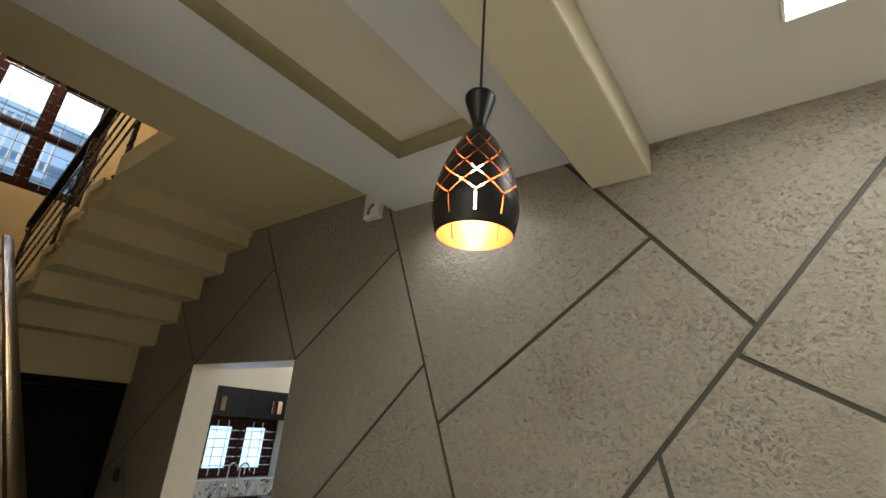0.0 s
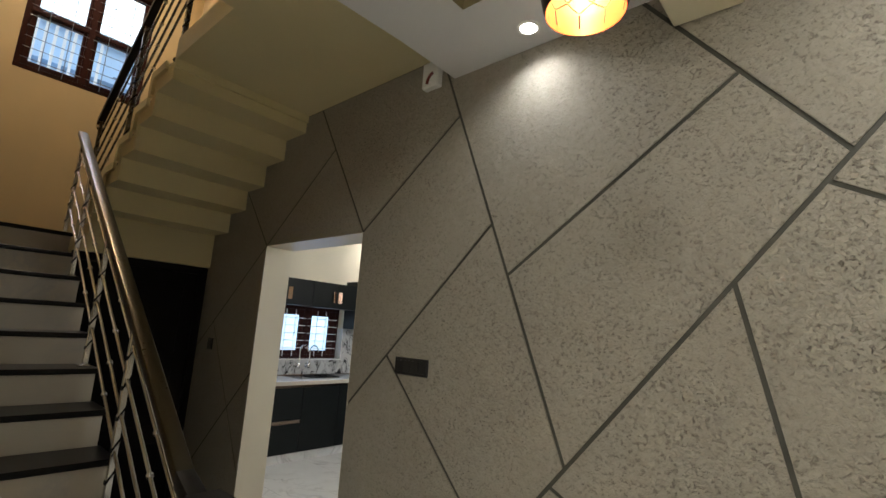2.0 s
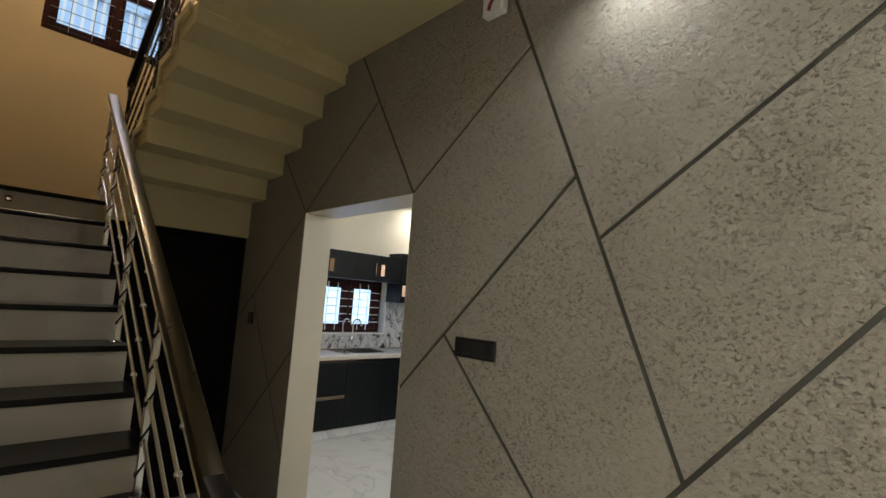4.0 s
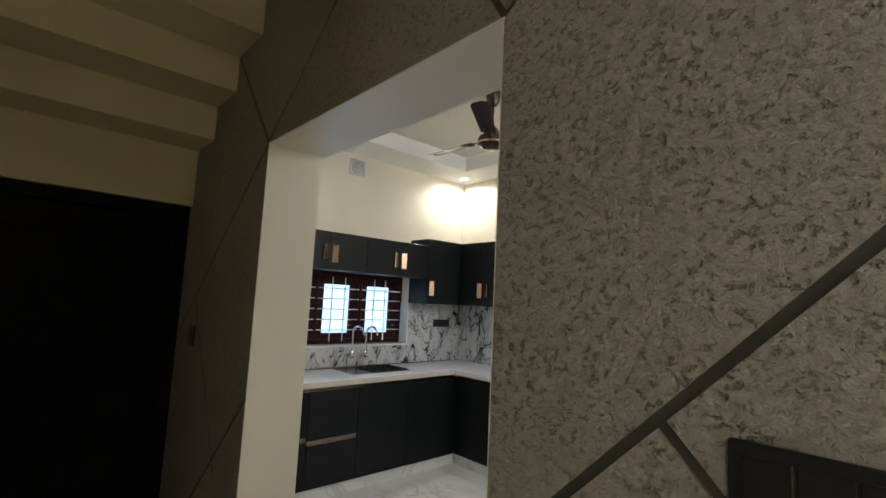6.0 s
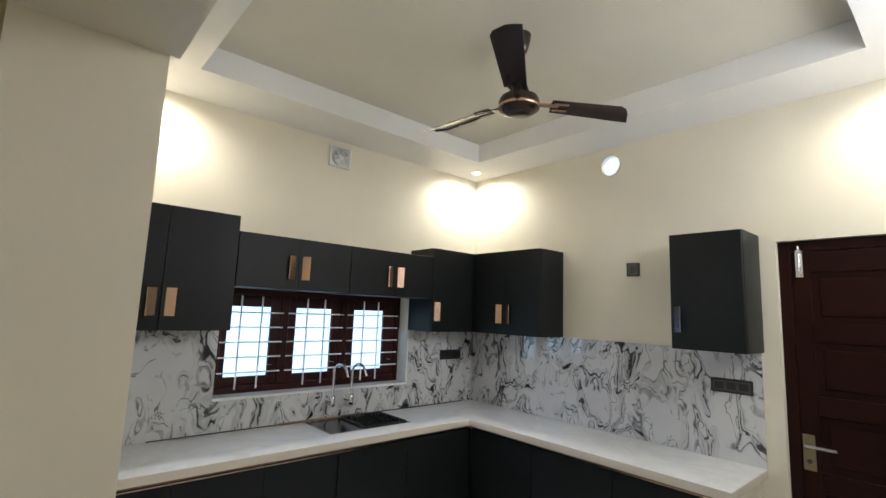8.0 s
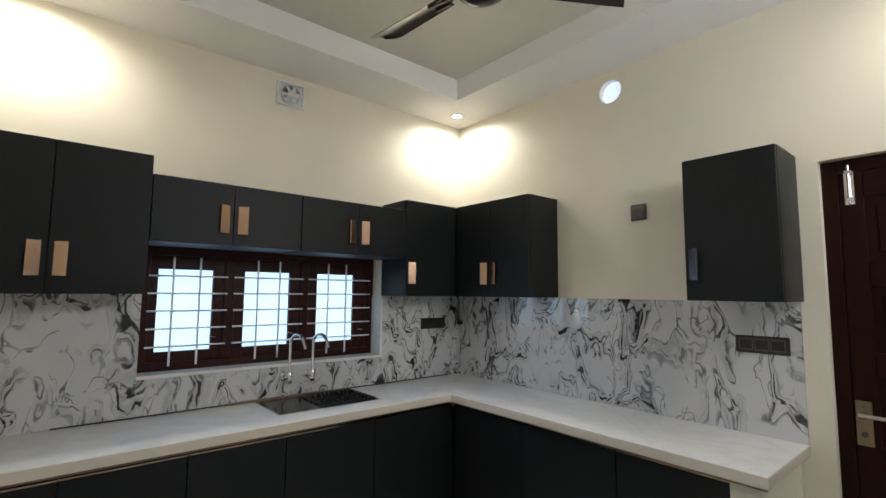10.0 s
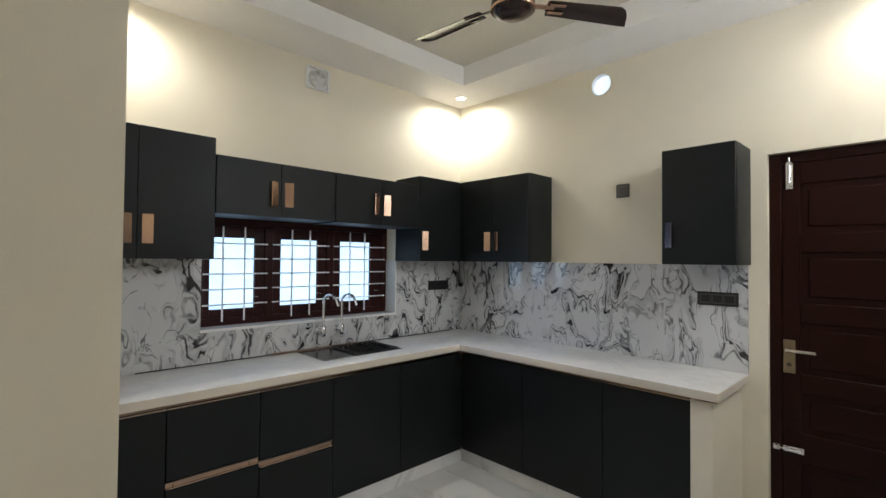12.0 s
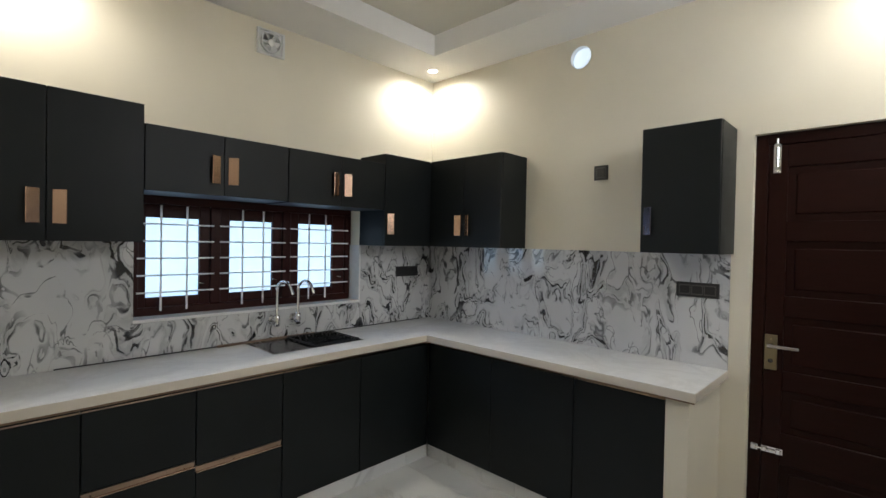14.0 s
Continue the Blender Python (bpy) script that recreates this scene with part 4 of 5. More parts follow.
for i in range(3):
    xx = SKX0 + 0.07 + i * 0.105
    part("cross_wire", rod(bmesh.new(), (xx, 3.362, CZ1 - 0.018), (xx, SKY1 - 0.014, CZ1 - 0.018), 0.0035, 6), BLACKWIRE, rack, smooth=True)

# two swan-neck taps on the splash
for ty in (3.275, 3.42):
    tap = thing("tap", "chrome swan-neck wall tap above the sink", "tap", (WX + T, ty, 1.01), "sink taps")
    part("flange", lathe(bmesh.new(), [(0.03, 0), (0.03, 0.006), (0.018, 0.014), (0.016, 0.05), (0.0001, 0.05)], (WX + T, ty, 1.015), "X", 20), CHROME, tap, smooth=True)
    part("body", lathe(bmesh.new(), [(0.017, -0.035), (0.02, -0.02), (0.02, 0.03), (0.012, 0.04), (0.0001, 0.041)], (WX + 0.07, ty, 1.015), "Z", 18), CHROME, tap, smooth=True)
    arc = [(WX + 0.07, ty, 1.03 + 0.02 * i) for i in range(9)]
    arc += [(WX + 0.07 + 0.058 * (1 - math.cos(a)), ty + 0.018 * (1 - math.cos(a)), 1.205 + 0.062 * math.sin(a)) for a in [math.pi * 0.9 * i / 14 for i in range(1, 15)]]
    end = Vector(arc[-1]) + (Vector(arc[-1]) - Vector(arc[-2])).normalized() * 0.035
    part("neck", tube(bmesh.new(), arc + [tuple(end)], 0.0095, 12), CHROME, tap, smooth=True)
    part("lever", boxes((WX + 0.045, WX + 0.062, ty - 0.052, ty - 0.012, 1.008, 1.018), (WX + 0.062, WX + 0.128, ty - 0.052, ty - 0.040, 1.004, 1.012), bevel=0.002), CHROME, tap)


# ---- sockets and switches ----
def wall_plate(name, label, cat, x, y, z, w, h, face, modules, mat):
    """A plate on a wall; face: 'S' looks to -y, 'E' to +x."""
    at = (x, y, z)
    p = thing(name, label, cat, at)

    def place(a, b, c, d, e0, e1):
        if face == "S":
            return (x + a, x + b, y - e1, y - e0, z + c, z + d)
        return (x + e0, x + e1, y + a, y + b, z + c, z + d)
    part("plate", one(*place(-w / 2, w / 2, -h / 2, h / 2, 0.0, 0.009), bevel=0.003), mat, p)
    m = (w - 0.026) / modules
    for i in range(modules):
        a = -w / 2 + 0.013 + i * m
        if mat is CHARCOAL:
            part("bezel", one(*place(a + 0.002, a + m - 0.002, -h / 2 + 0.0125, h / 2 - 0.0125, 0.008, 0.0105), bevel=0.001), BEZEL, p, "grey bezel")
        inset = 0.0065 if mat is CHARCOAL else 0.0015
        s = part("module", one(*place(a + inset, a + m - inset, -h / 2 + 0.0125 + inset, h / 2 - 0.0125 - inset, 0.008, 0.0125), bevel=0.0015), GREYMODULE if mat is CHARCOAL else BLACK, p)
        if i == 0 and name == "socket":
            for dx, dz in ((0, 0.009), (-0.009, -0.006), (0.009, -0.006)):
                c = a + m / 2 + dx
                part("pin_hole", one(*place(c - 0.003, c + 0.003, dz - 0.003, dz + 0.003, 0.0125, 0.0135)), BLACK, s)


wall_plate("switch_plate", "black four-gang switch plate on the textured wall", "switch", -1.112, GY0 - 0.004, 1.369, 0.222, 0.082, "S", 4, BLACK)
wall_plate("switch_plate", "small black switch on the textured wall under the stair", "switch", -3.375, GY0 - 0.004, 1.335, 0.085, 0.09, "S", 1, BLACK)
wall_plate("socket", "dark grey socket plate on the marble backsplash", "socket", -2.752, KN - T, 1.300, 0.215, 0.08, "S", 3, CHARCOAL)
wall_plate("socket", "dark grey single socket on the cream wall", "socket", -3.325, KN, 1.990, 0.092, 0.092, "S", 1, CHARCOAL)
wall_plate("socket", "black socket plate on the marble backsplash", "socket", WX + T, 4.415, 1.292, 0.235, 0.08, "E", 4, BLACK)

# ---- kitchen door ----
door = tagged(new("door_1"), "closed dark red-brown panelled wooden door", "door", "", "structure")
door.location = ((DX0 + DX1) / 2, KN + 0.05, 0)
DY = KN + 0.045
part("door_frame", boxes((DX0, DX0 + 0.055, DY, DY + 0.1, 0, DZ), (DX1 - 0.055, DX1, DY, DY + 0.1, 0, DZ), (DX0 + 0.055, DX1 - 0.055, DY, DY + 0.1, DZ - 0.055, DZ), bevel=0.003), ROSEWOOD, door)
LY = DY + 0.006
PX0, PX1 = -2.374, DX1 - 0.16
tops = [1.942, 1.571, 1.195, 0.822, 0.448]
bots = [1.672, 1.297, 0.920, 0.606, 0.170]
rows = [(DX0 + 0.057, PX0, LY, LY + 0.035, 0.006, DZ - 0.057), (PX1, DX1 - 0.057, LY, LY + 0.035, 0.006, DZ - 0.057)]
edges = [DZ - 0.057] + [v for p in zip(tops, bots) for v in p] + [0.006]
for a, b in zip(edges[0::2], edges[1::2]):
    rows.append((PX0, PX1, LY, LY + 0.035, b, a))
leaf = part("door_leaf", boxes(*rows, bevel=0.0025), ROSEWOOD, door)
for a, b in zip(tops, bots):
    bm = one(PX0, PX1, LY + 0.012, LY + 0.03, b, a)
    box(bm, PX0 + 0.035, PX1 - 0.035, LY + 0.004, LY + 0.014, b + 0.035, a - 0.035, bevel=0.007)
    part("door_panel", bm, ROSEWOOD, leaf)
bolt = part("tower_bolt", boxes((-2.435, -2.402, LY - 0.003, LY, 1.915, 2.075), bevel=0.001), CHROME, door, "steel tower bolt")
part("bolt_rod", rod(bmesh.new(), (-2.418, LY - 0.010, 1.92), (-2.418, LY - 0.010, 2.085), 0.006), CHROME, bolt, smooth=True)
part("bolt_guide", boxes((-2.431, -2.405, LY - 0.018, LY - 0.003, 1.925, 1.945), (-2.431, -2.405, LY - 0.018, LY - 0.003, 2.045, 2.062), bevel=0.002), CHROME, bolt)
bolt = part("tower_bolt", boxes((-2.452, -2.362, LY - 0.003, LY, 0.497, 0.527), (-2.497, -2.466, DY - 0.003, DY, 0.497, 0.527), bevel=0.001), CHROME, door, "steel tower bolt")
part("bolt_rod", rod(bmesh.new(), (-2.494, LY - 0.010, 0.512), (-2.368, LY - 0.010, 0.512), 0.006), CHROME, bolt, smooth=True)
part("bolt_guide", boxes((-2.445, -2.43, LY - 0.018, LY - 0.003, 0.500, 0.524), (-2.39, -2.372, LY - 0.018, LY - 0.003, 0.500, 0.524), (-2.49, -2.475, DY - 0.016, DY - 0.003, 0.500, 0.524), bevel=0.002), CHROME, bolt)
lock = part("lock_plate", one(-2.450, -2.396, LY - 0.006, LY, 0.919, 1.098, bevel=0.002), BRASS, door, "aged brass lock plate")
part("lever_handle", boxes((-2.434, -2.412, LY - 0.05, LY - 0.005, 1.034, 1.056), (-2.434, -2.303, LY - 0.054, LY - 0.042, 1.037, 1.053), bevel=0.003), STEEL, lock, "steel lever handle")
part("key_cylinder", lathe(bmesh.new(), [(0.011, 0), (0.011, 0.004), (0.0001, 0.004)], (-2.423, LY - 0.006, 0.965), "Y", 14), DARKSTEEL, lock, smooth=True)
structure("door_threshold_back", one(DX0 - 0.1, DX1 + 0.1, KN + 0.16, KN + 0.2, 0, DZ + 0.1), DARKWOOD, "dark board behind the kitchen door", "board")

# ---- vents, fan and lights ----
vent = thing("round_vent", "round daylit vent with a white rim high on the wall", "vent", (VX, KN, VZ))
part("cap", lathe(bmesh.new(), [(VR - 0.004, 0), (VR - 0.004, 0.006), (0.0001, 0.008)], (VX, KN + 0.045, VZ), "Y", 40), VENTGLOW, vent, "frosted cap", True)
bm = bmesh.new()
lathe(bm, [(VR - 0.001, -0.16), (VR - 0.001, 0.002), (VR - 0.005, 0.002), (VR - 0.005, -0.16), (VR - 0.001, -0.16)], (VX, KN, VZ), "Y", 40)
part("sleeve", bm, WHITEPLASTIC, vent, smooth=True)

exhaust = thing("exhaust_fan", "small clear-white square exhaust fan high on the wall", "exhaust fan", (WX, 3.24, 2.765))
EY, EZ = 3.240, 2.768
bm = bmesh.new()
for r in ((-0.09, 0.09, 0.068, 0.078), (-0.09, 0.09, -0.078, -0.068), (-0.09, -0.072, -0.068, 0.068), (0.072, 0.09, -0.068, 0.068)):
    box(bm, WX, WX + 0.022, EY + r[0], EY + r[1], EZ + r[2], EZ + r[3], bevel=0.002)
part("housing", bm, WHITEPLASTIC, exhaust)
part("back_plate", one(WX, WX + 0.004, EY - 0.072, EY + 0.072, EZ - 0.068, EZ + 0.068), WHITEPLASTIC, exhaust)
part("ring", lathe(bmesh.new(), [(0.066, 0.004), (0.066, 0.026), (0.058, 0.026), (0.058, 0.004)], (WX, EY, EZ), "X", 36), WHITEPLASTIC, exhaust, "bright ring", True)
part("hub", lathe(bmesh.new(), [(0.022, 0.004), (0.022, 0.020), (0.015, 0.024), (0.0001, 0.024)], (WX, EY, EZ), "X", 20), WHITEPLASTIC, exhaust, smooth=True)
for i in range(6):
    bm = box(bmesh.new(), -0.002, 0.002, 0.02, 0.056, -0.016, 0.016)
    bmesh.ops.transform(bm, matrix=Matrix.Translation((WX + 0.013, EY, EZ)) @ Matrix.Rotation(math.pi / 3 * i, 4, "X") @ Matrix.Rotation(0.6, 4, "Y"), verts=bm.verts)
    part("blade", bm, GREYPLASTIC, exhaust)

FX, FY, FL = -3.210, 3.320, 0.045
fan = thing("ceiling_fan", "glossy dark brown three-blade ceiling fan", "ceiling fan", (FX, FY, 3.045))
part("canopy", lathe(bmesh.new(), [(0.0001, 2.900), (0.026, 2.901), (0.036, 2.912), (0.048, 2.950), (0.054, 2.985), (0.055, 2.9995), (0.0001, 2.9998)], (FX, FY, FL), n=28), FANBROWN, fan, smooth=True)
part("down_rod", rod(bmesh.new(), (FX, FY, 2.745), (FX, FY, 2.95), 0.011, 14), FANBROWN, fan, smooth=True)
part("lower_canopy", lathe(bmesh.new(), [(0.05, 2.700), (0.045, 2.72), (0.028, 2.745), (0.014, 2.75)], (FX, FY, FL), n=28), FANBROWN, fan, smooth=True)
motor = part("motor", lathe(bmesh.new(), [(0.0001, 2.585), (0.055, 2.586), (0.083, 2.598), (0.098, 2.618), (0.100, 2.648), (0.092, 2.668), (0.06, 2.685), (0.045, 2.702), (0.0001, 2.704)], (FX, FY, FL), n=40), FANBROWN, fan, smooth=True)
part("trim_ring", lathe(bmesh.new(), [(0.0995, 2.612), (0.1025, 2.616), (0.1025, 2.622), (0.0995, 2.626)], (FX, FY, FL), n=40), COPPER, motor, "thin copper ring", True)
for a, reach, lift, broad in ((190.5, 0.375, -0.022, 1.0), (53.0, 0.385, -0.022, 1.0), (304.0, 0.43, 0.03, 1.15)):
    m = Matrix.Translation((FX, FY, 2.685)) @ Matrix.Rotation(radians(a), 4, "Z") @ Matrix.Rotation(radians(-12), 4, "X")
    bm = bmesh.new()
    n = 14
    for i in range(n + 1):
        f = i / n
        x = 0.165 + reach * f
        w0 = (-0.046 - 0.016 * f) * broad
        w1 = (0.048 + 0.010 * f) * broad
        if f > 0.9:
            w0 += (f - 0.9) * 0.55
        sag = lift * f
        for q, w in enumerate((w0, w0 * 0.4, w1 * 0.4, w1)):
            bm.verts.new((x + (0.02 * (w / 0.06) if i == n else 0), w, sag + (0.006 if q in (1, 2) else 0)))
    bm.verts.ensure_lookup_table()
    for i in range(n):
        for q in range(3):
            bm.faces.new((bm.verts[i * 4 + q], bm.verts[i * 4 + q + 1], bm.verts[i * 4 + 5 + q], bm.verts[i * 4 + 4 + q]))
    ext = bmesh.ops.extrude_face_region(bm, geom=bm.faces[:])
    bmesh.ops.translate(bm, vec=(0, 0, -0.003), verts=[v for v in ext["geom"] if isinstance(v, bmesh.types.BMVert)])
    bmesh.ops.recalc_face_normals(bm, faces=bm.faces)
    bmesh.ops.transform(bm, matrix=m, verts=bm.verts)
    b = part("blade", bm, FANBROWN, fan, smooth=True)
    shapes = [("bracket_arm", (0.085, 0.20, -0.014, 0.014, -0.002, 0.005)), ("bracket_plate", (0.16, 0.195, -0.034, 0.032, 0.005, 0.011))]
    for w in (-0.034, 0.014):
        shapes += [("bracket_prong", (0.196, 0.25, w, w + 0.018, 0.004, 0.010)), ("bracket_prong", (0.168, 0.245, w + 0.002, w + 0.018, -0.010, -0.004))]
    for nm, r in shapes:
        bm = one(*r, bevel=0.002)
        bmesh.ops.transform(bm, matrix=m, verts=bm.verts)
        part(nm, bm, COPPER if a < 100 else FANBROWN, b, "metal blade bracket")


def downlight(x, y, z):
    d = thing("downlight", "round white recessed ceiling downlight, lit", "downlight", (x, y, z), "ceiling downlights")
    part("trim_ring", lathe(bmesh.new(), [(0.036, 0.0), (0.038, -0.006), (0.048, -0.005), (0.050, 0.0)], (x, y, z), n=32), WHITEPLASTIC, d, smooth=True)
    part("diffuser", lathe(bmesh.new(), [(0.0001, -0.003), (0.036, -0.003), (0.036, -0.001), (0.0001, -0.001)], (x, y, z), n=32), LED, d, "glowing diffuser", True)


for sx, sy in KITCHEN_SPOTS:
    downlight(sx, sy, KC)
for sx, sy in HALL_SPOTS:
    downlight(sx, sy, FC)
# the second, larger panel is unseen and added as fill for the hall
for x0, y0, s in ((0.74, 0.855, 0.30), (0.75, -2.65, 0.5)):
    p = thing("panel_light", "square white ceiling panel light, lit", "panel light", (x0 + s / 2, y0 + s / 2, 2.828), "ceiling panel lights")
    part("frame", boxes((x0, x0 + s, y0, y0 + 0.008, 2.816, 2.828), (x0, x0 + s, y0 + s - 0.008, y0 + s, 2.816, 2.828), (x0, x0 + 0.008, y0 + 0.008, y0 + s - 0.008, 2.816, 2.828), (x0 + s - 0.008, x0 + s, y0 + 0.008, y0 + s - 0.008, 2.816, 2.828)), WHITEPLASTIC, p)
    part("diffuser", one(x0 + 0.008, x0 + s - 0.008, y0 + 0.008, y0 + s - 0.008, 2.818, 2.827), PANEL, p)

# ---- pendant ----
px, py = PENDANT
pend = thing("pendant_lamp", "black perforated metal pendant lamp with a gold lining, lit", "pendant lamp", (px, py, 2.694))
part("cable", rod(bmesh.new(), (px, py, 2.38), (px, py, 2.694), 0.003, 8), BLACK, pend, smooth=True)
part("cap", lathe(bmesh.new(), [(0.0001, 2.411), (0.028, 2.410), (0.030, 2.406), (0.029, 2.398), (0.0135, 2.349), (0.0135, 2.333), (0.020, 2.324), (0.0001, 2.319)], (px, py, -0.021), n=32), PENDANTBLACK, pend, "flared black cap", True)


def shade_radius(f):
    """Radius of the shade; f runs from 0 at the top to 1 at the rim."""
    return 0.018 + 0.059 * math.sin(min(1.0, f / 0.76) * math.pi / 2) ** 0.85 - max(0.0, f - 0.76) ** 1.5 * 0.085


def slot_here(u, f):
    """Lattice of slots: three rows of diamonds that grow downwards, and short upright slots below."""
    w = u * 10 + 1.585
    rows = (0.12, 0.36, 0.57, 0.755)
    for i in range(3):
        if rows[i] <= f < rows[i + 1]:
            g = i + (f - rows[i]) / (rows[i + 1] - rows[i])
            e = (g * 2) % 1.0
            for s in (1, -1):
                q = (w + s * g) % 1.0
                if min(q, 1 - q) < 0.042 and 0.07 < e < 0.93:
                    return True
    q = w % 1.0
    return 0.77 < f < 0.92 and min(q, 1 - q) < 0.032


ZT, ZB = 2.305, 2.093
for nm, off, mt, lb in (("shade", 0.0, PENDANTBLACK, "perforated black shade"), ("lining", 0.0015, GOLD, "gold lining")):
    bm = bmesh.new()
    N, M = 288, 120
    grid = [[bm.verts.new((px + (shade_radius(j / M) - off) * math.cos(2 * math.pi * i / N), py + (shade_radius(j / M) - off) * math.sin(2 * math.pi * i / N), ZT + (ZB - ZT) * j / M)) for i in range(N)] for j in range(M + 1)]
    for j in range(M):
        for i in range(N):
            if not slot_here((i + 0.5) / N, (j + 0.5) / M):
                k = (i + 1) % N
                bm.faces.new((grid[j][i], grid[j + 1][i], grid[j + 1][k], grid[j][k]))
    bmesh.ops.delete(bm, geom=[v for v in bm.verts if not v.link_faces], context="VERTS")
    part(nm, bm, mt, pend, lb, True)
part("bulb", lathe(bmesh.new(), [(0.0001, 2.14), (0.014, 2.147), (0.021, 2.168), (0.019, 2.19), (0.011, 2.215), (0.011, 2.24)], (px, py, 0), n=20), BULB, pend, "glowing bulb", True).visible_shadow = False
part("lamp_holder", rod(bmesh.new(), (px, py, 2.235), (px, py, 2.301), 0.014, 16), PENDANTBLACK, pend, smooth=True)

# unseen fittings on the upper floor, for the two lamps added over the stair
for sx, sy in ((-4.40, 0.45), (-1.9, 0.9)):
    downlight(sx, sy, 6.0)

# small white box under the dropped ceiling
box_ = thing("wall_box", "small white wall box with a dark red mark", "wall box", (-1.09, GY0, 2.84))
part("body", one(-1.150, -1.035, GY0 - 0.05, GY0 - 0.004, 2.815, 2.965, bevel=0.008), WHITEPLASTIC, box_)
bm = tube(bmesh.new(), [(-1.108, GY0 - 0.051, 2.835), (-1.100, GY0 - 0.051, 2.862), (-1.085, GY0 - 0.051, 2.880), (-1.068, GY0 - 0.051, 2.888)], 0.009, 8)
part("mark", bm, REDPLASTIC, box_, "dark red curved mark", True)

# ---- skirting ----
structure("baseboard", boxes((-2.628, DX0 - 0.001, KN - 0.012, KN - 0.0005, 0, 0.11), (DX1, KE, KN - 0.012, KN - 0.0005, 0, 0.11), (KE - 0.012, KE, GY1 + 0.02, KN - 0.013, 0, 0.11), (-3.70, OX0 - 0.001, GY0 - 0.012, GY0 - 0.003, 0, 0.10), (OX1 + 0.001, HE, GY0 - 0.012, GY0 - 0.003, 0, 0.10)), MARBLE, "white marble skirting", "baseboard")

# ---- outside: ground, neighbouring house, bright haze behind ----
structure("ground", one(-400, 400, -400, 400, -0.6, -0.35), painted("pale_ground", (0.30, 0.28, 0.24), 0.9), "pale ground outside", "ground")
house = thing("neighbour_house", "pale blue-white neighbouring house with a balcony, window and ledges", "house", (-13, 3, -0.35))
HWALL = painted("pale_house_paint", (0.52, 0.68, 0.84), 0.8)
HDARK = painted("house_frame", (0.20, 0.25, 0.32), 0.6)
part("wall", one(-17, -12, -6, 11, -0.35, 7.58), HWALL, house)
part("roof", one(-17.2, -11.9, -6.2, 11.2, 7.58, 7.70), HWALL, house, "flat concrete roof")
for z in (5.3, 6.55):
    part("ledge", one(-12.0, -11.7, -6, 11, z, z + 0.14), HWALL, house)
w = part("window", one(-12.03, -11.97, 2.15, 2.75, 6.25, 6.85, bevel=0.01), HDARK, house)
for ya in (2.20, 2.47):
    part("pane", one(-11.972, -11.96, ya, ya + 0.23, 6.30, 6.80), Mat("house_glass", (0.05, 0.08, 0.12), 0.05).m, w)
balcony = part("balcony", one(-11.7, -11.0, -0.6, 1.75, 5.95, 6.10), HWALL, house, "projecting balcony")
part("rail", one(-11.06, -11.0, -0.6, 1.75, 7.05, 7.12), HWALL, balcony)
for i in range(16):
    ya = -0.58 + 0.15 * i
    part("baluster", one(-11.05, -11.01, ya, ya + 0.05, 6.10, 7.05), WHITE, balcony)
# pale overcast sky low over the houses
k = Mat("overcast_sky", (0.9, 0.95, 1.0), 1.0).glow((0.84, 0.94, 1.0), 1.6)
structure("backdrop", one(-70, -69.5, -70, 70, -0.3, 75), k.m, "pale overcast sky behind the houses", "sky")

# ---- wall panels between the grooves ----
WALLOB = bpy.data.objects["wall_textured"]
GROOVES = [((1.30, 3.02), (-1.588, -0.46)), ((-0.990, 2.842), (-0.31, 1.087)), ((0.108, 2.692), (0.553, 2.122)), ((-0.907, 2.622), (-1.589, 2.086)),
           ((-0.686, 2.032), (-1.588, 1.127)), ((-1.299, 1.403), (0.33, -0.32)), ((-0.580, 1.806), (0.286, 2.450)), ((0.494, 2.040), (2.20, 1.05)),
           ((0.251, 1.744), (0.63, 0.0)), ((-0.358, 1.004), (0.50, 0.575)), ((-2.168, 3.02), (-1.589, 2.086)), ((-1.968, 2.660), (-2.691, 2.084)),
           ((-3.10, 2.55), (-2.691, 2.084)), ((-2.691, 2.084), (-3.70, 1.27)), ((-3.382, 1.484), (-2.691, 0.50)), ((-2.907, 0.972), (-3.70, 0.20))]


def cut(poly, p, q, side):
    """The part of a convex polygon (points with flags for the edge that follows) to one side of the line p-q."""
    nx, nz = -(q[1] - p[1]), q[0] - p[0]
    d = [side * (nx * (v[0] - p[0]) + nz * (v[1] - p[1])) for v, _ in poly]
    out = []
    for i, (v, fl) in enumerate(poly):
        j = (i + 1) % len(poly)
        a, b, w = d[i], d[j], poly[j][0]
        if a >= 0:
            out.append((v, fl))
        if (a >= 0) != (b >= 0):
            s = a / (a - b)
            x = (v[0] + s * (w[0] - v[0]), v[1] + s * (w[1] - v[1]))
            out.append((x, True) if a >= 0 else (x, fl))
    return out


def inside_length(poly, p, q):
    t0, t1 = 0.0, 1.0
    for i, (v, _) in enumerate(poly):
        w = poly[(i + 1) % len(poly)][0]
        ex, ez = w[0] - v[0], w[1] - v[1]
        a = ex * (p[1] - v[1]) - ez * (p[0] - v[0])
        b = ex * (q[1] - v[1]) - ez * (q[0] - v[0])
        L = math.hypot(ex, ez) or 1
        a, b = a / L - 0.012, b / L - 0.012
        if a < 0 and b < 0:
            return 0
        if a < 0:
            t0 = max(t0, a / (a - b))
        elif b < 0:
            t1 = min(t1, a / (a - b))
    return max(0.0, t1 - t0) * math.hypot(q[0] - p[0], q[1] - p[1])


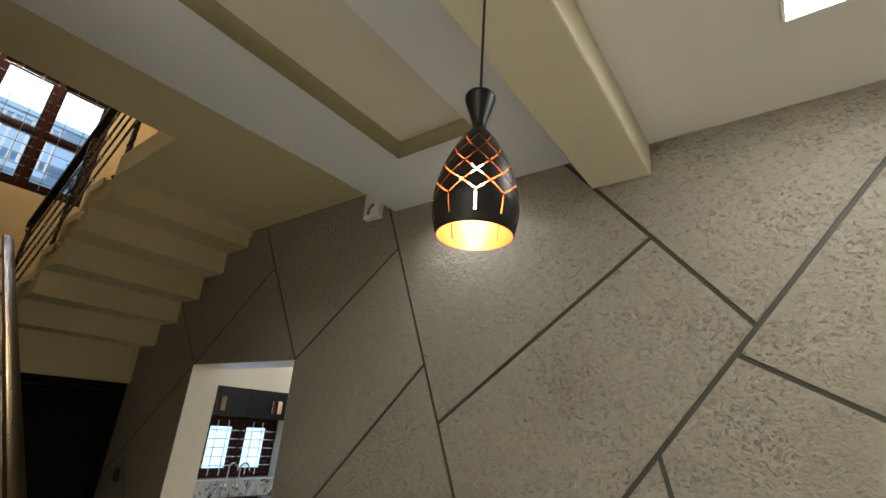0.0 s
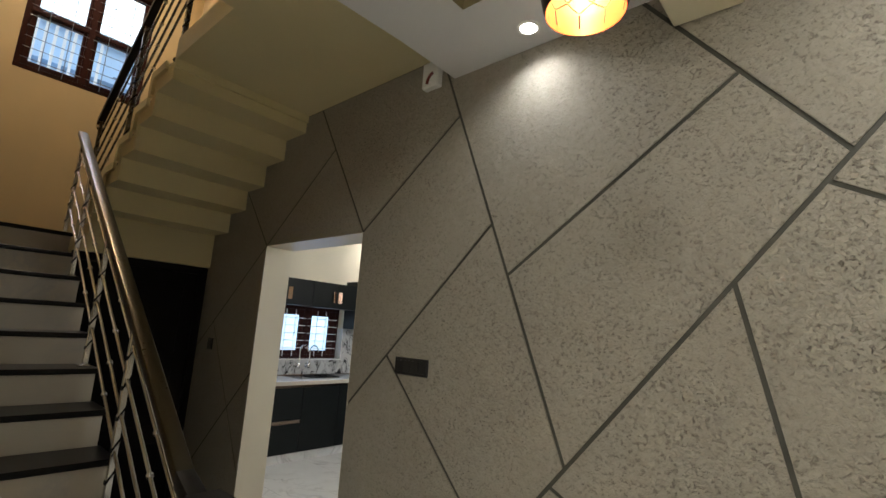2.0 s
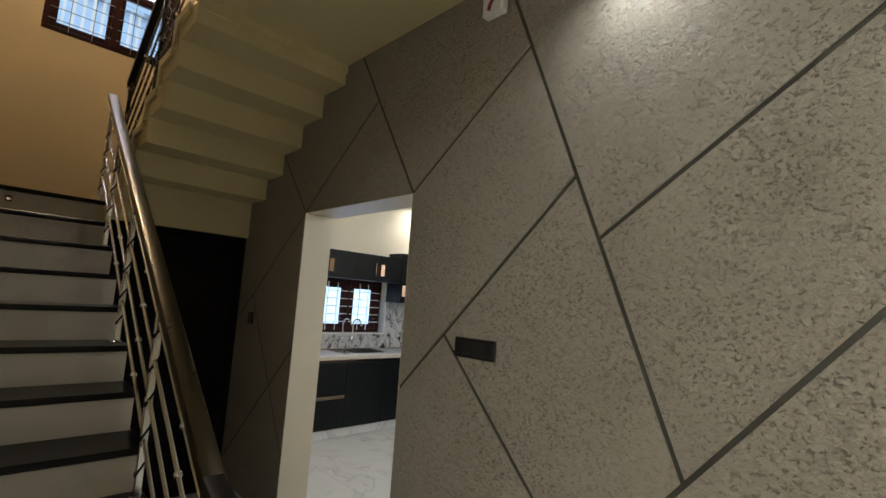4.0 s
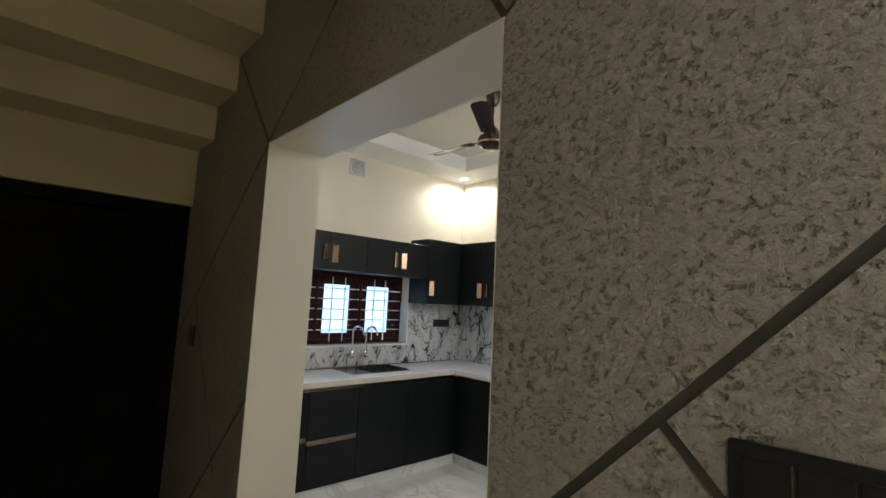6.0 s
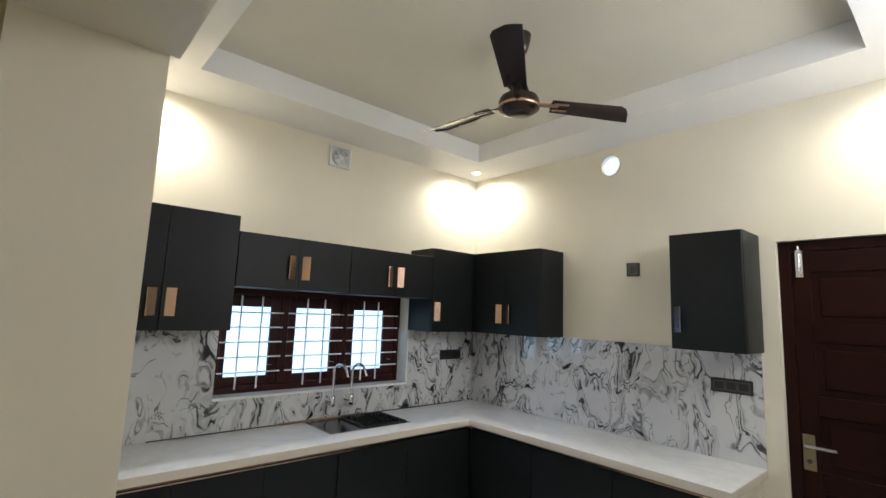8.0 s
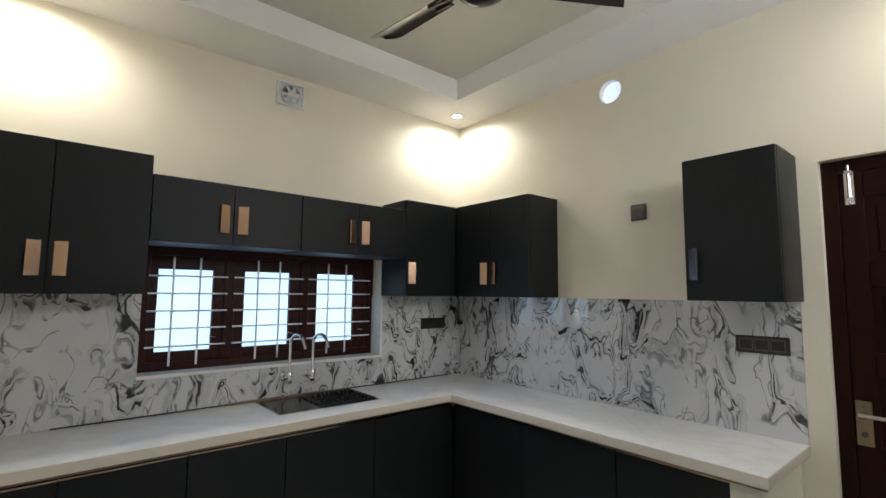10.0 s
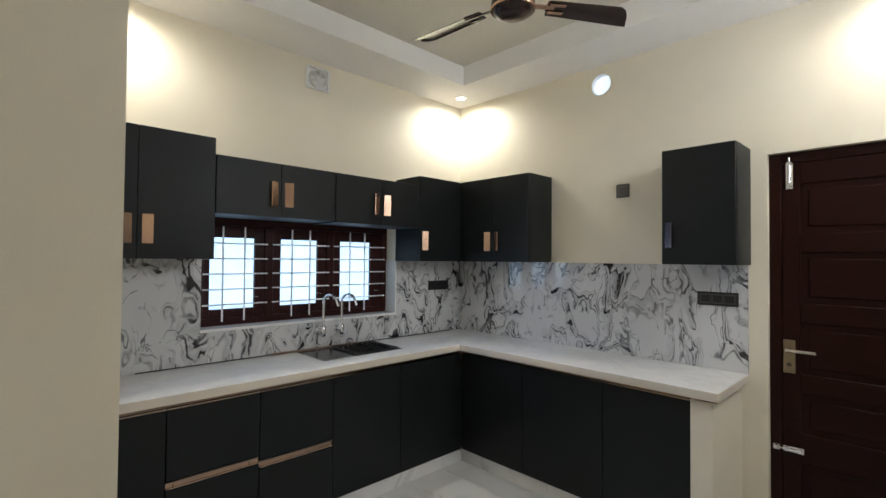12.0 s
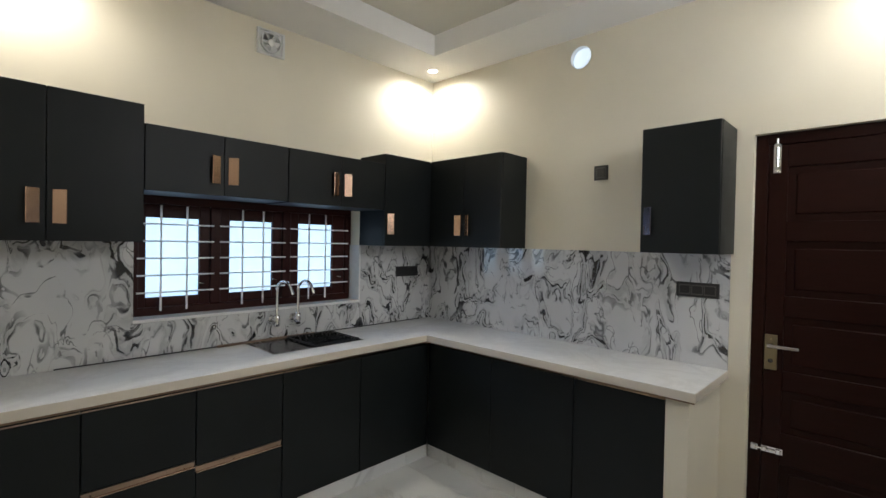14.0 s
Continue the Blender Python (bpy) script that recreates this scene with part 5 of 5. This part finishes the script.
def rect(x0, x1, z0, z1):
    return [((x0, z0), False), ((x1, z0), False), ((x1, z1), False), ((x0, z1), False)]


panels = [rect(WX + 0.001, OX0 - 0.0005, 0, SL + 0.4), rect(OX0 - 0.0005, OX1 + 0.0005, OZ + 0.0005, SL - 0.003), rect(OX1 + 0.0005, HE, 0, SL - 0.003)]
for p, q in GROOVES:
    nxt = []
    for poly in panels:
        if inside_length(poly, p, q) > 0.04:
            for s in (1, -1):
                c = cut(poly, p, q, s)
                if len(c) > 2:
                    nxt.append(c)
        else:
            nxt.append(poly)
    panels = nxt
HALF = 0.0080
for poly in panels:
    shape = poly
    for i, (v, fl) in enumerate(poly):
        if fl:
            w = poly[(i + 1) % len(poly)][0]
            L = math.hypot(w[0] - v[0], w[1] - v[1])
            if L < 1e-6:
                continue
            nx, nz = -(w[1] - v[1]) / L * HALF, (w[0] - v[0]) / L * HALF
            shape = cut(shape, (v[0] + nx, v[1] + nz), (w[0] + nx, w[1] + nz), 1)
            if len(shape) < 3:
                break
    if len(shape) < 3:
        continue
    bm = bmesh.new()
    front = [bm.verts.new((v[0], GY0, v[1])) for v, _ in shape]
    back = [bm.verts.new((v[0], GY0 + 0.0055, v[1])) for v, _ in shape]
    bm.faces.new(front)
    for i in range(len(front)):
        j = (i + 1) % len(front)
        bm.faces.new((front[j], front[i], back[i], back[j]))
    bmesh.ops.recalc_face_normals(bm, faces=bm.faces)
    part("panel", bm, STUCCO, WALLOB)

# ---- floor tiles ----
FLOOROB = bpy.data.objects["floor_base"]
TS = 0.8
me = None
for i in range(-1, 11):
    for j in range(-1, 10):
        x0, y0 = -4.36 + TS * (i - 0) - 0.8 * 0.0, 4.01 - TS * j
        if x0 > HE or y0 + TS < HS:
            continue
        if me is None:
            bm = box(bmesh.new(), 0.0012, TS - 0.0012, 0.0012, TS - 0.0012, -0.012, 0.0)
            me = bpy.data.meshes.new("tile")
            bm.to_mesh(me)
            bm.free()
            me.materials.append(MARBLE)
        t = new("tile", me)
        t.location = (x0, y0, 0)
        t.parent = FLOOROB
